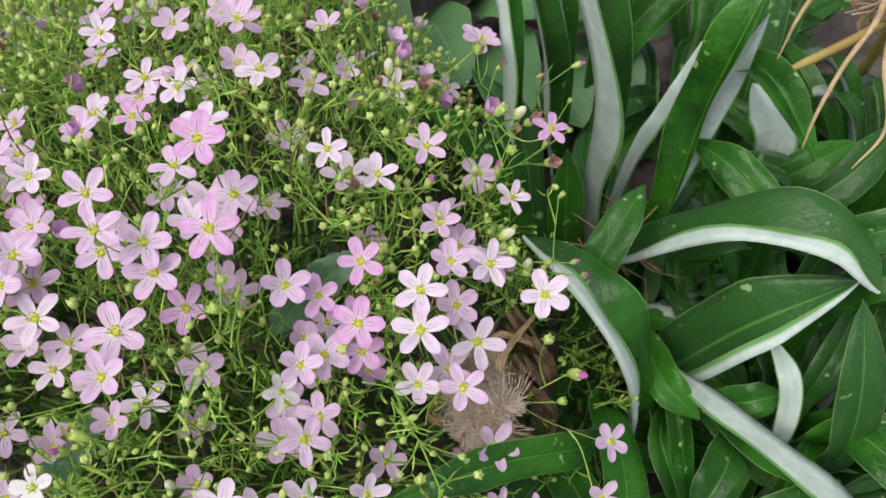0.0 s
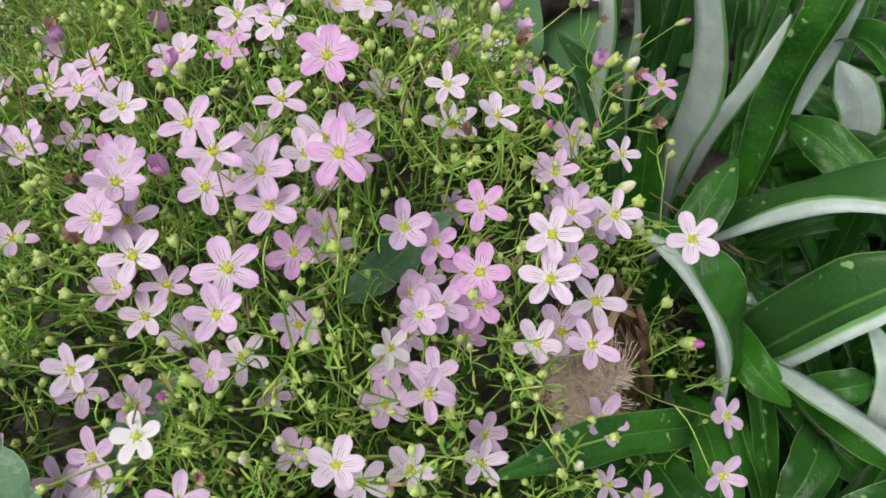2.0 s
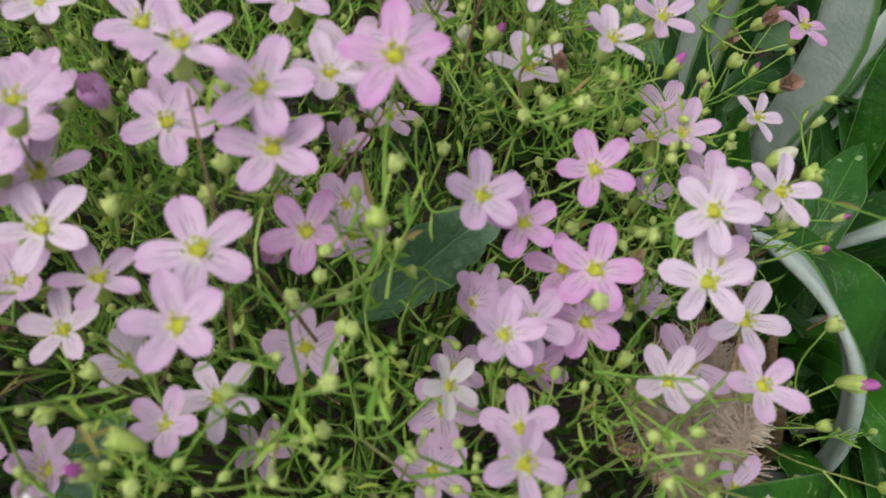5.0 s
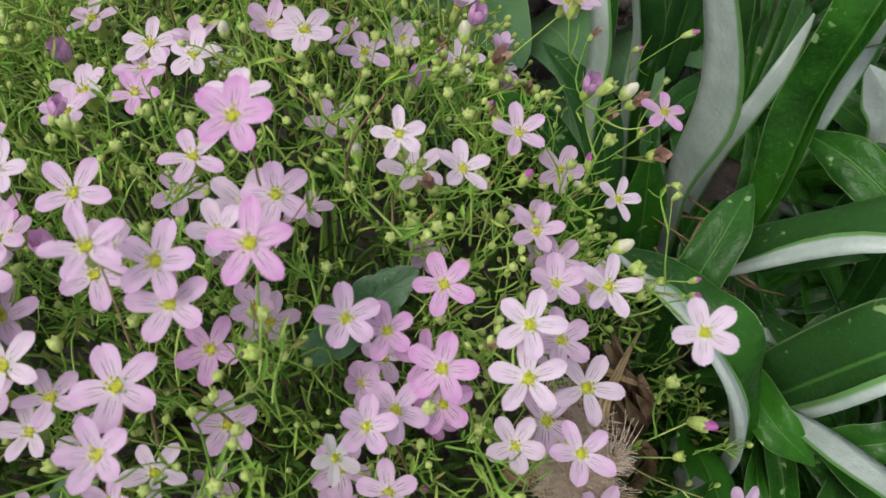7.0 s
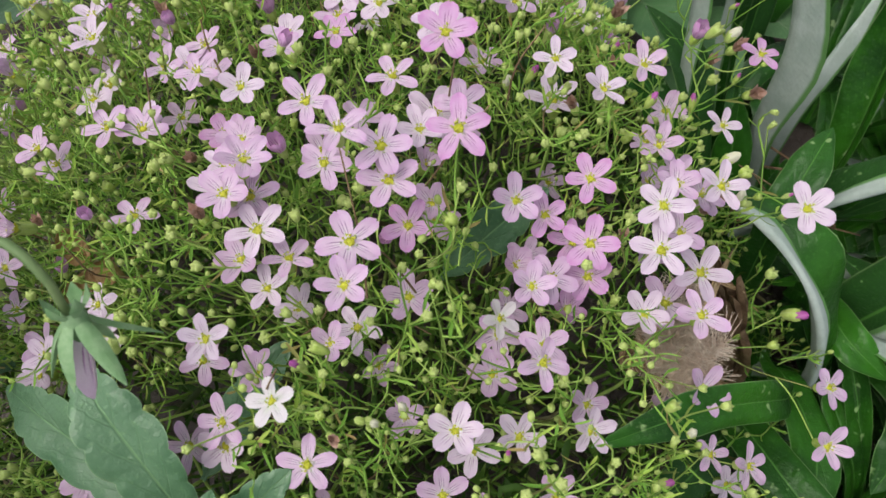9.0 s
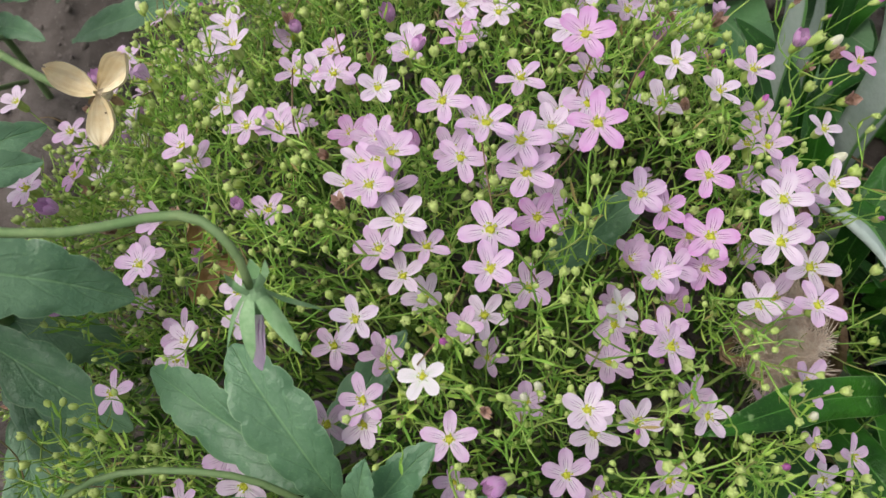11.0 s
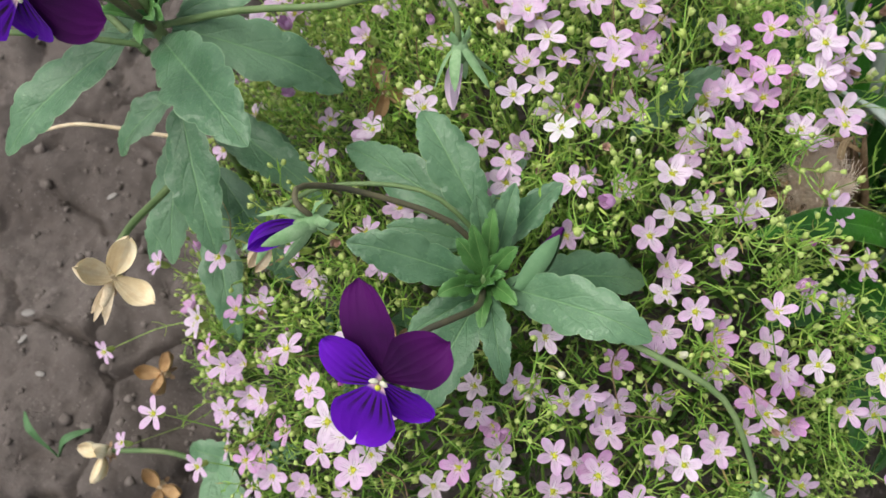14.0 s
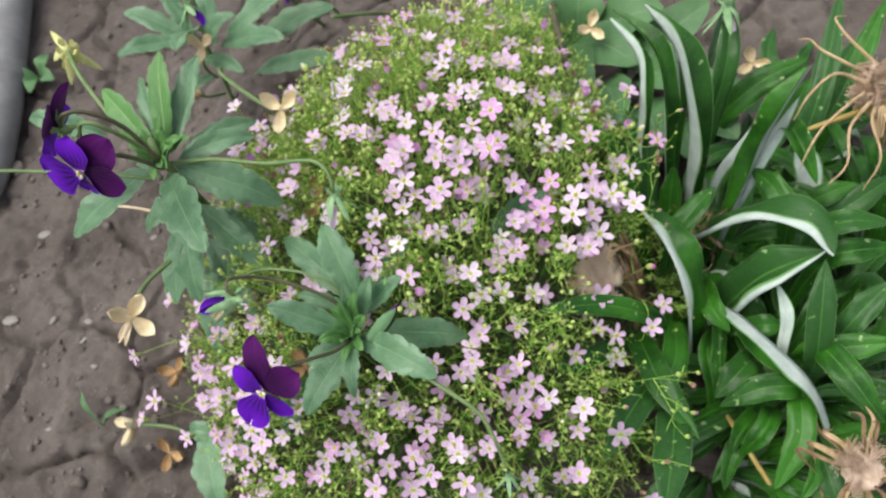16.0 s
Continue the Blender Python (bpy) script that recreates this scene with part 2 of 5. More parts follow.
def fluff_material():
    """Silky hairs, brown at the foot and pale at the tip, each of its own tone."""
    m, nt, b = shader("seed_fluff", 0.6, 0.3)
    u, v = uv(nt)
    r = nt.nodes.new("ShaderNodeNewGeometry").outputs["Random Per Island"]
    c = blend(nt, r, (0.78, 0.62, 0.48), (0.95, 0.86, 0.74))
    c = blend(nt, ramp01(nt, u, 0.40, 0.05), c, (0.40, 0.27, 0.18))
    nt.links.new(c, b.inputs["Base Color"])
    lucent(nt, b, c, 0.25)
    return m


FLUFF = fluff_material()
BRISTLE = plain("brown_bristle", (0.48, 0.34, 0.24), (0.78, 0.63, 0.50), 300.0, 0.8, 0.2, 0.1, 0.0)
OCHRE = plain("ochre_stalk", (0.25, 0.18, 0.05), (0.36, 0.28, 0.09), 120.0, 0.5, 0.4)
HOSE = plain("grey_plastic", (0.14, 0.141, 0.145), (0.21, 0.21, 0.215), 60.0, 0.5, 0.4, 0.0, 0.3, 0.0004)
STONE = plain("pale_stone", (0.20, 0.185, 0.17), (0.34, 0.32, 0.30), 120.0, 0.85, 0.3, 0.0, 0.6, 0.0008)


def viola_petal(name, body, edge, marks):
    m, nt, b = shader(name, 0.6, 0.2)
    u, v = uv(nt)
    c = blend(nt, ramp01(nt, u, 0.35, 0.95), body, edge)
    fan = calc(nt, "ABSOLUTE", calc(nt, "SINE", calc(nt, "MULTIPLY", calc(nt, "SUBTRACT", v, 0.5), 19.0)))
    if marks:
        ray = calc(nt, "MULTIPLY", ramp01(nt, fan, 0.72, 0.95), calc(nt, "MULTIPLY", ramp01(nt, u, 0.62, 0.30), ramp01(nt, u, 0.10, 0.2)))
        c = blend(nt, ray, c, (0.018, 0.004, 0.03))
        c = blend(nt, ramp01(nt, u, 0.10, 0.03), c, (0.62, 0.42, 0.45))
    c = blend(nt, calc(nt, "MULTIPLY", ramp01(nt, grain(nt, 130.0), 0.4, 0.7), 0.3), c, edge)
    nt.links.new(c, b.inputs["Base Color"])
    b.inputs["Sheen Weight"].default_value = 0.08
    b.inputs["Sheen Roughness"].default_value = 0.4
    b.inputs["Sheen Tint"].default_value = (0.7, 0.4, 1.0, 1)
    bump(nt, b, calc(nt, "ADD", calc(nt, "MULTIPLY", fan, 0.5), grain(nt, 900.0)), 0.3, 0.0004)
    lucent(nt, b, c, 0.18)
    return m


VIOLET = viola_petal("violet_petal", (0.068, 0.003, 0.27), (0.115, 0.006, 0.42), True)
MAROON = viola_petal("maroon_petal", (0.026, 0.002, 0.038), (0.075, 0.005, 0.100), False)


def soil_material():
    m, nt, b = shader("garden_soil", 0.95, 0.15)
    a, f, g = grain(nt, 14.0, 5.0), grain(nt, 190.0, 8.0, 0.75), grain(nt, 900.0, 3.0)
    c = blend(nt, ramp01(nt, a, 0.3, 0.7), (0.092, 0.077, 0.069), (0.160, 0.137, 0.125))
    c = blend(nt, calc(nt, "MULTIPLY", ramp01(nt, f, 0.46, 0.62), 0.6), c, (0.098, 0.082, 0.074))
    c = blend(nt, calc(nt, "MULTIPLY", ramp01(nt, g, 0.60, 0.72), 0.5), c, (0.30, 0.27, 0.25))
    nt.links.new(c, b.inputs["Base Color"])
    bump(nt, b, calc(nt, "ADD", f, calc(nt, "MULTIPLY", g, 0.3)), 0.9, 0.0022)
    return m


SOIL = soil_material()
CRUMB = plain("soil_crumb", (0.105, 0.088, 0.078), (0.19, 0.165, 0.15), 160.0, 0.95, 0.15, 0.0, 0.5, 0.0003)

import functools

# ---- building tools ----
rng = np.random.default_rng(7)
Z = np.array((0.0, 0.0, 1.0))


def mm(*p):
    return np.array(p, float) / 1000.0


def unit(v):
    v = np.asarray(v, float)
    return v / max(np.linalg.norm(v), 1e-9)


def spline(points, n):
    """n places along a smooth line through the points."""
    p = np.asarray(points, float)
    p = np.vstack([2 * p[0] - p[1], p, 2 * p[-1] - p[-2]])
    s = np.linspace(0, len(p) - 3 - 1e-6, n)
    i, t = s.astype(int), (s % 1)[:, None]
    a, b, c, d = p[i], p[i + 1], p[i + 2], p[i + 3]
    return 0.5 * (2 * b + (c - a) * t + (2 * a - 5 * b + 4 * c - d) * t**2 + (3 * b - a - 3 * c + d) * t**3)


class Geo:
    """Gathers faces of one mesh, with material slots and u, v."""

    def __init__(self):
        self.v, self.f, self.m, self.uv = [], [], [], []

    def grid(self, rows, slot=0, close=False, flip=False, u=None, v=None):
        """rows: an array of rows x columns x 3."""
        r, c = rows.shape[:2]
        base = len(self.v)
        self.v.extend(map(tuple, rows.reshape(-1, 3)))
        u = np.linspace(0, 1, r) if u is None else u
        v = np.linspace(0, 1, c) if v is None else v
        for i in range(r - 1):
            for j in range(c if close else c - 1):
                k = (j + 1) % c
                q = [(i, j), (i, k), (i + 1, k), (i + 1, j)]
                if flip:
                    q.reverse()
                self.f.append([base + a * c + b for a, b in q])
                self.m.append(slot)
                self.uv.extend((u[a], v[b]) for a, b in q)

    def tube(self, points, radii, sides=5, slot=0, cap=True):
        p = np.asarray(points, float)
        n = len(p)
        rad = np.interp(np.linspace(0, 1, n), np.linspace(0, 1, len(radii)), radii)
        t = np.gradient(p, axis=0)
        x = unit(np.cross(t[0], Z if abs(unit(t[0])[2]) < 0.9 else (1, 0, 0)))
        rows = []
        ang = np.linspace(0, 2 * math.pi, sides, endpoint=False)
        for i in range(n):
            w = unit(t[i])
            x = unit(x - w * (x @ w))
            y = np.cross(w, x)
            rows.append(p[i] + rad[i] * (np.cos(ang)[:, None] * x + np.sin(ang)[:, None] * y))
        self.grid(np.array(rows), slot, close=True)
        if cap:
            base = len(self.v)
            self.v.append(tuple(p[-1] + unit(t[-1]) * rad[-1] * 0.6))
            last = base - sides
            for j in range(sides):
                self.f.append([last + j, last + (j + 1) % sides, base])
                self.m.append(slot)
                self.uv.extend([(1, 0), (1, 1), (1, 0.5)])

    def strip(self, points, w, nrm, slot=0):
        """A narrow folded blade, two faces wide."""
        p = np.asarray(points, float)
        t = np.gradient(p, axis=0)
        n = len(p)
        prof = np.sin(np.linspace(0.18, math.pi - 0.02, n)) ** 0.6 * w
        rows = []
        for i in range(n):
            s = unit(np.cross(t[i], nrm))
            k = unit(np.cross(s, t[i]))
            rows.append([p[i] - s * prof[i], p[i] - k * prof[i] * 0.5, p[i] + s * prof[i]])
        self.grid(np.array(rows), slot)

    def lump(self, centre, size, axis=Z, rings=5, sides=6, rough=0.0, slot=0, lobes=0.0):
        """A rounded body: size (across, along the axis)."""
        a = unit(axis)
        x = unit(np.cross(a, (1, 0, 0) if abs(a[0]) < 0.8 else (0, 1, 0)))
        y = np.cross(a, x)
        ang = np.linspace(0, 2 * math.pi, sides, endpoint=False)
        rows = []
        for th in np.linspace(0.05, math.pi - 0.05, rings):
            r = math.sin(th) * size[0] * (1 + rough * rng.normal(size=sides)) * (1 + lobes * np.cos(ang * 5))
            rows.append(np.asarray(centre) + a * (-math.cos(th) * size[1]) + (r * np.cos(ang))[:, None] * x + (r * np.sin(ang))[:, None] * y)
        self.grid(np.array(rows), slot, close=True)

    def mesh(self, name, *mats):
        me = bpy.data.meshes.new(name)
        me.from_pydata(self.v, [], self.f)
        for m in mats:
            me.materials.append(m)
        me.polygons.foreach_set("material_index", self.m)
        me.polygons.foreach_set("use_smooth", [True] * len(self.f))
        lay = me.uv_layers.new(name="UVMap")
        lay.data.foreach_set("uv", np.array(self.uv, dtype=np.float32).ravel())
        me.update()
        return me


def part(name, mesh, parent, label="", kind="", m=None):
    ob = new(name, mesh)
    ob.parent = parent
    if m is not None:
        ob.matrix_basis = m
    return tagged(ob, label=label, kind=kind)


def thing(name, at, label, category, group=""):
    ob = new(name)
    ob.empty_display_size = 0.01
    ob.location = Vector(at)
    return tagged(ob, label=label, category=category, group=group)


def inside(parent):
    """Shift from the world to a thing's own place."""
    return np.array(parent.location)


def facing(at, normal, up, size=1.0):
    """A pose whose z looks along normal and whose y is nearest to up."""
    n = unit(normal)
    x = unit(np.cross(up, n))
    y = np.cross(n, x)
    m = Matrix(((x[0], y[0], n[0], at[0]), (x[1], y[1], n[1], at[1]), (x[2], y[2], n[2], at[2]), (0, 0, 0, 1)))
    return m @ Matrix.Scale(size, 4)


def strap(t):
    """Width of a long strap leaf, narrow at the foot, pointed at the end."""
    return (0.50 + 0.50 * np.clip(t / 0.45, 0, 1)) * np.clip((1 - t) / 0.26, 0, 1) ** 0.75


def spoon(t):
    """Width of a viola leaf: a short stalk, a long blade, a bluntly pointed end."""
    return np.maximum(0.13 * (t < 0.5), np.clip((t - 0.03) / 0.50, 0, 1) ** 0.85 * np.clip((1.0 - t) / 0.46, 0, 1) ** 0.56)


cover_array, cover_cache = [], [None]
cover = []         # leaves that lie over the small flowers: two ends and a half width


def covered(p):
    """Whether a place (metres) would stick through or sit on top of a leaf."""
    if not cover:
        return False
    if len(cover_array) != len(cover):
        cover_array[:] = cover
        cover_cache[0] = np.array(cover)
    c = cover_cache[0]
    a, b, w = c[:, 0:3], c[:, 3:6], c[:, 6]
    d = b - a
    t = np.clip(((p - a)[:, :2] * d[:, :2]).sum(1) / np.maximum((d[:, :2] ** 2).sum(1), 1e-9), 0, 1)
    q = a + d * t[:, None]
    near = np.hypot(*(p - q)[:, :2].T) < w + 0.0015
    return bool(np.any(near & (p[2] > q[:, 2] - 0.006) & (p[2] < q[:, 2] + 0.016) & (q[:, 2] > 0.05)))


def blade(points, half, nrm, fold=15.0, shape=strap, teeth=0.0, twist=0.0, roll_edge=0.0, thick=0.0005, wave=0.0, n=26, cols=9, curl=0, edge=0.40):
    """A leaf with an upper and a lower skin. nrm: the way its upper side looks; fold: how far the halves rise, in degrees."""
    g = Geo()
    p = spline(points, n)
    t = np.linspace(0, 1, n)
    tan = np.gradient(p, axis=0)
    w = np.maximum(shape(t), 0.015) * half
    if teeth:
        w = w * (1 - teeth * np.abs(2 * ((t * 8.3) % 1) - 1.0) ** 3.5 * np.clip((t - 0.26) / 0.08, 0, 1))
    s = np.linspace(-1, 1, cols)
    a = radians(fold)
    # one edge may be rolled up and over, so that its underside shows
    past = np.maximum(s * curl - edge, 0) if curl else 0 * s
    turn = np.minimum(past / 0.05, radians(168))
    flat = np.maximum(past - 0.05 * radians(168), 0)
    reach = np.where(past > 0, np.sign(s) * (edge + 0.05 * np.sin(turn) + flat * math.cos(radians(168))), s)
    lift = 0.05 * (1 - np.cos(turn)) + flat * math.sin(radians(168))
    top, low = [], []
    ph = rng.uniform(0, 6)
    for i in range(n):
        d = unit(tan[i])
        side = unit(np.cross(d, nrm))
        up = unit(np.cross(side, d))
        c, q = math.cos(radians(twist) * t[i]), math.sin(radians(twist) * t[i])
        side, up = side * c + up * q, up * c - side * q
        rise = np.abs(reach) * math.sin(a) - roll_edge * np.where(past > 0, 0, np.abs(s) ** 5) + lift
        ripple = wave * np.sin(t[i] * 17 + ph + 1.7 * np.sign(s)) * s * s
        row = p[i] + (reach * w[i] * math.cos(a))[:, None] * side + ((rise + ripple) * w[i])[:, None] * up
        body = thick * (1 + 0.8 * np.exp(-(s / 0.12) ** 2)) * (1 - np.abs(s) ** 6)
        top.append(row)
        out = np.cos(turn)[:, None] * up - (np.sign(s) * np.sin(turn))[:, None] * side
        low.append(row - (body + 0.00003)[:, None] * out)
    g.grid(np.array(top), 0)
    g.grid(np.array(low), 1, flip=True)
    return g


def add_leaf(parent, points, half, nrm, mats, label="", **kw):
    """A leaf as a part of its plant; points in millimetres."""
    o = inside(parent)
    line = spline([mm(*q) for q in points], 6)
    cover.extend((*line[i], *line[i + 1], half / 1000.0 * (0.5, 0.9, 1.0, 0.9, 0.5)[i]) for i in range(5))
    g = blade([mm(*q) - o for q in points], half / 1000.0, unit(nrm), **kw)
    return part("leaf", g.mesh("leaf", *mats), parent, label)


def add_stem(parent, points, radii, material, name="stem", label="", sides=7, n=16):
    o = inside(parent)
    g = Geo()
    g.tube(spline([mm(*q) - o for q in points], n), [r / 1000.0 for r in radii], sides)
    return part(name, g.mesh(name, material), parent, label)

# ---- the soil ----
@functools.lru_cache(None)
def lattice(seed):
    return np.random.default_rng(seed).uniform(-1, 1, (256, 256))


def value_noise(x, y, size, seed):
    r = lattice(seed)
    u, v = x / size + 1000, y / size + 1000
    i, j = np.floor(u).astype(int), np.floor(v).astype(int)
    a, b = u - i, v - j
    a, b = a * a * (3 - 2 * a), b * b * (3 - 2 * b)
    at = lambda p, q: r[p % 256, q % 256]
    return (at(i, j) * (1 - a) + at(i + 1, j) * a) * (1 - b) + (at(i, j + 1) * (1 - a) + at(i + 1, j + 1) * a) * b


def crack_distance(x, y, count, seed):
    """How far a place lies from the nearest drying crack."""
    r = np.random.default_rng(seed)
    c = r.uniform((-0.34, -0.18), (0.20, 0.33), (count, 2))
    wx = x + 0.006 * value_noise(x, y, 0.02, seed + 1) + 0.002 * value_noise(x, y, 0.006, seed + 2)
    wy = y + 0.006 * value_noise(x, y, 0.02, seed + 3) + 0.002 * value_noise(x, y, 0.006, seed + 4)
    out, cell = np.empty(len(x)), np.empty(len(x))
    tall = r.uniform(-1, 1, count)
    for k in range(0, len(x), 20000):
        d = np.hypot(wx[k:k + 20000, None] - c[:, 0], wy[k:k + 20000, None] - c[:, 1])
        cell[k:k + 20000] = tall[d.argmin(axis=1)]
        d.partition(1, axis=1)
        out[k:k + 20000] = d[:, 1] - d[:, 0]
    return out, cell


def soil_height(x, y):
    near = np.clip(1.4 - np.hypot(x, y - 0.05) / 0.4, 0, 1)
    h = 0.007 * value_noise(x, y, 0.06, 1) + 0.0045 * value_noise(x, y, 0.019, 2) + 0.0024 * value_noise(x, y, 0.008, 3)
    h += 0.0016 * np.abs(value_noise(x, y, 0.0048, 4)) + 0.0010 * value_noise(x, y, 0.0031, 5)
    d, clod = crack_distance(x, y, 150, 11)
    e, bit = crack_distance(x, y, 800, 31)
    h += 0.0028 * clod * np.clip(d / 0.006, 0, 1) + 0.0013 * bit * np.clip(e / 0.003, 0, 1) - 0.0008 * np.exp(-(e / 0.0022) ** 2) * np.clip(0.6 + 1.2 * value_noise(x, y, 0.05, 19), 0, 1)
    fade = np.clip(0.75 + 0.8 * value_noise(x, y, 0.08, 9), 0, 1)
    return (h - 0.0095 * np.exp(-(d / 0.0024) ** 2) * fade) * near


def build_ground():
    finex, finey = np.arange(-0.31, 0.1701, 0.0017), np.arange(-0.15, 0.2901, 0.0017)
    ring = np.array([0.45, 0.6, 0.9, 1.5, 3, 7, 16, 40])
    xs = np.concatenate([-ring[::-1] - 0.02, finex, ring])
    ys = np.concatenate([-ring[::-1] - 0.02, finey, ring + 0.06])
    gx, gy = np.meshgrid(xs, ys)
    z = soil_height(gx.ravel(), gy.ravel()).reshape(gx.shape)
    g = Geo()
    g.grid(np.stack([gx, gy, z], 2))
    ob = new("ground", g.mesh("ground", SOIL))
    tagged(ob, label="dry cracked grey-brown garden soil with crumbs", category="soil", kind="structure")


build_ground()


def soil_z(x, y):
    return float(soil_height(np.array([x]), np.array([y]))[0])


def build_crumbs():
    g = Geo()
    places = rng.uniform((-0.31, -0.14), (0.10, 0.27), (2200, 2))
    for (x, y), z in zip(places, soil_height(*places.T)):
        s = rng.choice([0.0007, 0.0012, 0.0020, 0.0034, 0.0050], p=[0.62, 0.33, 0.045, 0.004, 0.001]) * rng.uniform(0.7, 1.4)
        g.lump((x, y, z + s * 0.35), (s, s * 0.7), unit(rng.normal(size=3) * 0.4 + Z), 5, 7, 0.20)
    tagged(new("soil_crumbs", g.mesh("soil_crumbs", CRUMB)), label="loose crumbs of dry grey soil", category="soil crumbs", kind="stuff")


build_crumbs()


def pebble(x, y, size, turn):
    g = Geo()
    g.lump((0, 0, 0), (size, size * 0.45), Z, 8, 10, 0.06)
    ob = new("pebble", g.mesh("pebble", STONE))
    ob.matrix_basis = pose(x / 1000, y / 1000, soil_z(x / 1000, y / 1000) + size * 0.25, 0, 0, turn) @ Matrix.Diagonal((1.5, 0.8, 1, 1))
    tagged(ob, label="small pale stone lying on the soil", category="stone", group="pebbles on the soil")


for row in ((-226, 43, 0.0029, 30), (-216, -4, 0.0030, 20), (-192, 0, 0.0016, 80), (-174, 3, 0.0017, 10), (-172, -6, 0.0014, 60),
            (-163, -16, 0.0012, 0), (-163, 51, 0.0014, 40), (-172, -47, 0.0012, 15)):
    pebble(*row)

# ---- strap-leaved plants with felted leaf backs ----
STRAP = (STRAP_TOP, STRAP_BACK)
gaz = thing("gazania_plant", (0.092, 0.075, 0.0), "clump of glossy dark green strap leaves with white felted undersides", "plant", "strap-leaved clumps")
gaz_b = thing("gazania_plant", (0.130, 0.035, 0.0), "clump of green strap leaves beside a dried seed head", "plant", "strap-leaved clumps")


gaz_c = thing("gazania_plant", (0.150, 0.080, 0.0), "clump of green strap leaves at the border's edge", "plant", "strap-leaved clumps")


gaz_d = thing("gazania_plant", (0.104, 0.002, 0.0), "low clump of green strap leaves in front", "plant", "strap-leaved clumps")


def strap_leaf(points, half, nrm, fold=20.0, plant=None, label="", **kw):
    kw.setdefault("roll_edge", 0.05 if fold >= 40 else 0.30)
    kw.setdefault("wave", 0.07 if fold >= 40 else 0.15)
    fold = max(fold, 18.0)
    half *= 0.88 if 4.5 < half < 7 else 1.0
    return add_leaf(plant or gaz, points, half, nrm, STRAP, label, fold=fold, **kw)


WHITE_SIDE = "leaf showing its white felted underside"
# the big arching leaf, folded, near half showing felt
strap_leaf(((80, 78, 22), (88, 75, 46), (105, 72, 72), (118, 66, 79), (126, 58, 77)), 9.0, (-0.05, 0.22, 0.95), 18, label="arching leaf with its felted edge rolled over", roll_edge=0.15, curl=1, cols=27, edge=0.46)
strap_leaf(((92, 52, 16), (99, 53, 32), (108, 56, 58), (124, 61, 74)), 9.2, (-0.30, -0.25, 0.9), 10, label="broad green leaf with a felted edge rolled over", curl=1, cols=27, edge=0.58)
strap_leaf(((90, 38, 14), (87, 43, 45), (80, 53, 66), (72, 62, 69), (63, 72, 66)), 8.2, (0.60, -0.25, 0.72), 30, roll_edge=0.15, label="leaf with one felted edge rolled over", curl=-1, cols=27)
strap_leaf(((137, 15, 34), (131, 21, 45), (124, 27, 50), (115, 33, 52), (104, 44, 46), (96, 52, 36)), 7.4, (-0.62, -0.70, -0.12), 48, label=WHITE_SIDE)
strap_leaf(((82, 88, 12), (79, 94, 45), (77, 96, 82), (69, 108, 106), (56, 122, 112)), 8.2, (0.90, -0.22, 0.30), 46, label=WHITE_SIDE)
strap_leaf(((64, 88, 20), (60, 95, 66), (59, 101, 88), (56, 112, 97), (44, 127, 98)), 4.8, (0.92, -0.20, 0.26), 46, label=WHITE_SIDE)
strap_leaf(((75, 92, 12), (69, 104, 55), (67, 107, 80), (60, 119, 95), (44, 131, 98)), 5.5, (0.75, -0.45, 0.5), 42)
strap_leaf(((74, 96, 10), (71, 109, 60), (70, 117, 80), (65, 131, 90)), 4.0, (0.7, -0.2, 0.5), 45)
strap_leaf(((92, 80, 12), (97, 87, 45), (101, 100, 64), (105, 108, 82), (111, 119, 92)), 7.4, (-0.85, -0.25, 0.45), 48, roll_edge=0.15, label="arching leaf with a felted edge")
strap_leaf(((94, 84, 10), (97, 90, 40), (104, 102, 66), (110, 112, 84)), 2.8, (0.5, 0.8, -0.2), 30, label=WHITE_SIDE)
strap_leaf(((86, 94, 12), (89, 101, 45), (94, 107, 56), (102, 117, 66)), 3.4, (0.75, 0.40, -0.1), 48, label=WHITE_SIDE)
strap_leaf(((76, 56, 22), (77, 65, 56), (82, 74, 64), (88, 84, 65)), 5.0, (-0.35, -0.3, 0.88), 22)
strap_leaf(((80, 38, 30), (75, 31, 66), (58, 26, 82), (40, 19, 86)), 3.6, (0.05, -0.25, 0.95), 12)
strap_leaf(((116, 70, 30), (114, 79, 58), (108, 88, 62), (100, 98, 58)), 5.4, (-0.4, -0.3, 0.85), 15)
strap_leaf(((106, 116, 46), (109, 107, 72), (112, 98, 79), (120, 86, 72)), 5.0, (-0.55, -0.1, 0.8), 40, twist=35, roll_edge=0.1)
strap_leaf(((121, 92, 30), (121, 102, 50), (115, 113, 56)), 5.6, (0.2, 0.5, -0.8), 15, label=WHITE_SIDE)
strap_leaf(((69, 72, 12), (66, 84, 45), (62, 96, 66), (52, 106, 74)), 5.0, (0.4, -0.5, 0.75), 15)
strap_leaf(((70, 66, 10), (64, 78, 40), (55, 92, 62), (42, 100, 70)), 5.0, (0.3, -0.4, 0.85), 18)
strap_leaf(((76, 76, 10), (74, 84, 38), (73, 95, 58)), 5.0, (0.0, -0.5, 0.85), 15)
strap_leaf(((92, 70, 10), (96, 66, 30), (108, 60, 40)), 3.0, (0.0, 0.6, -0.6), 18, label=WHITE_SIDE)
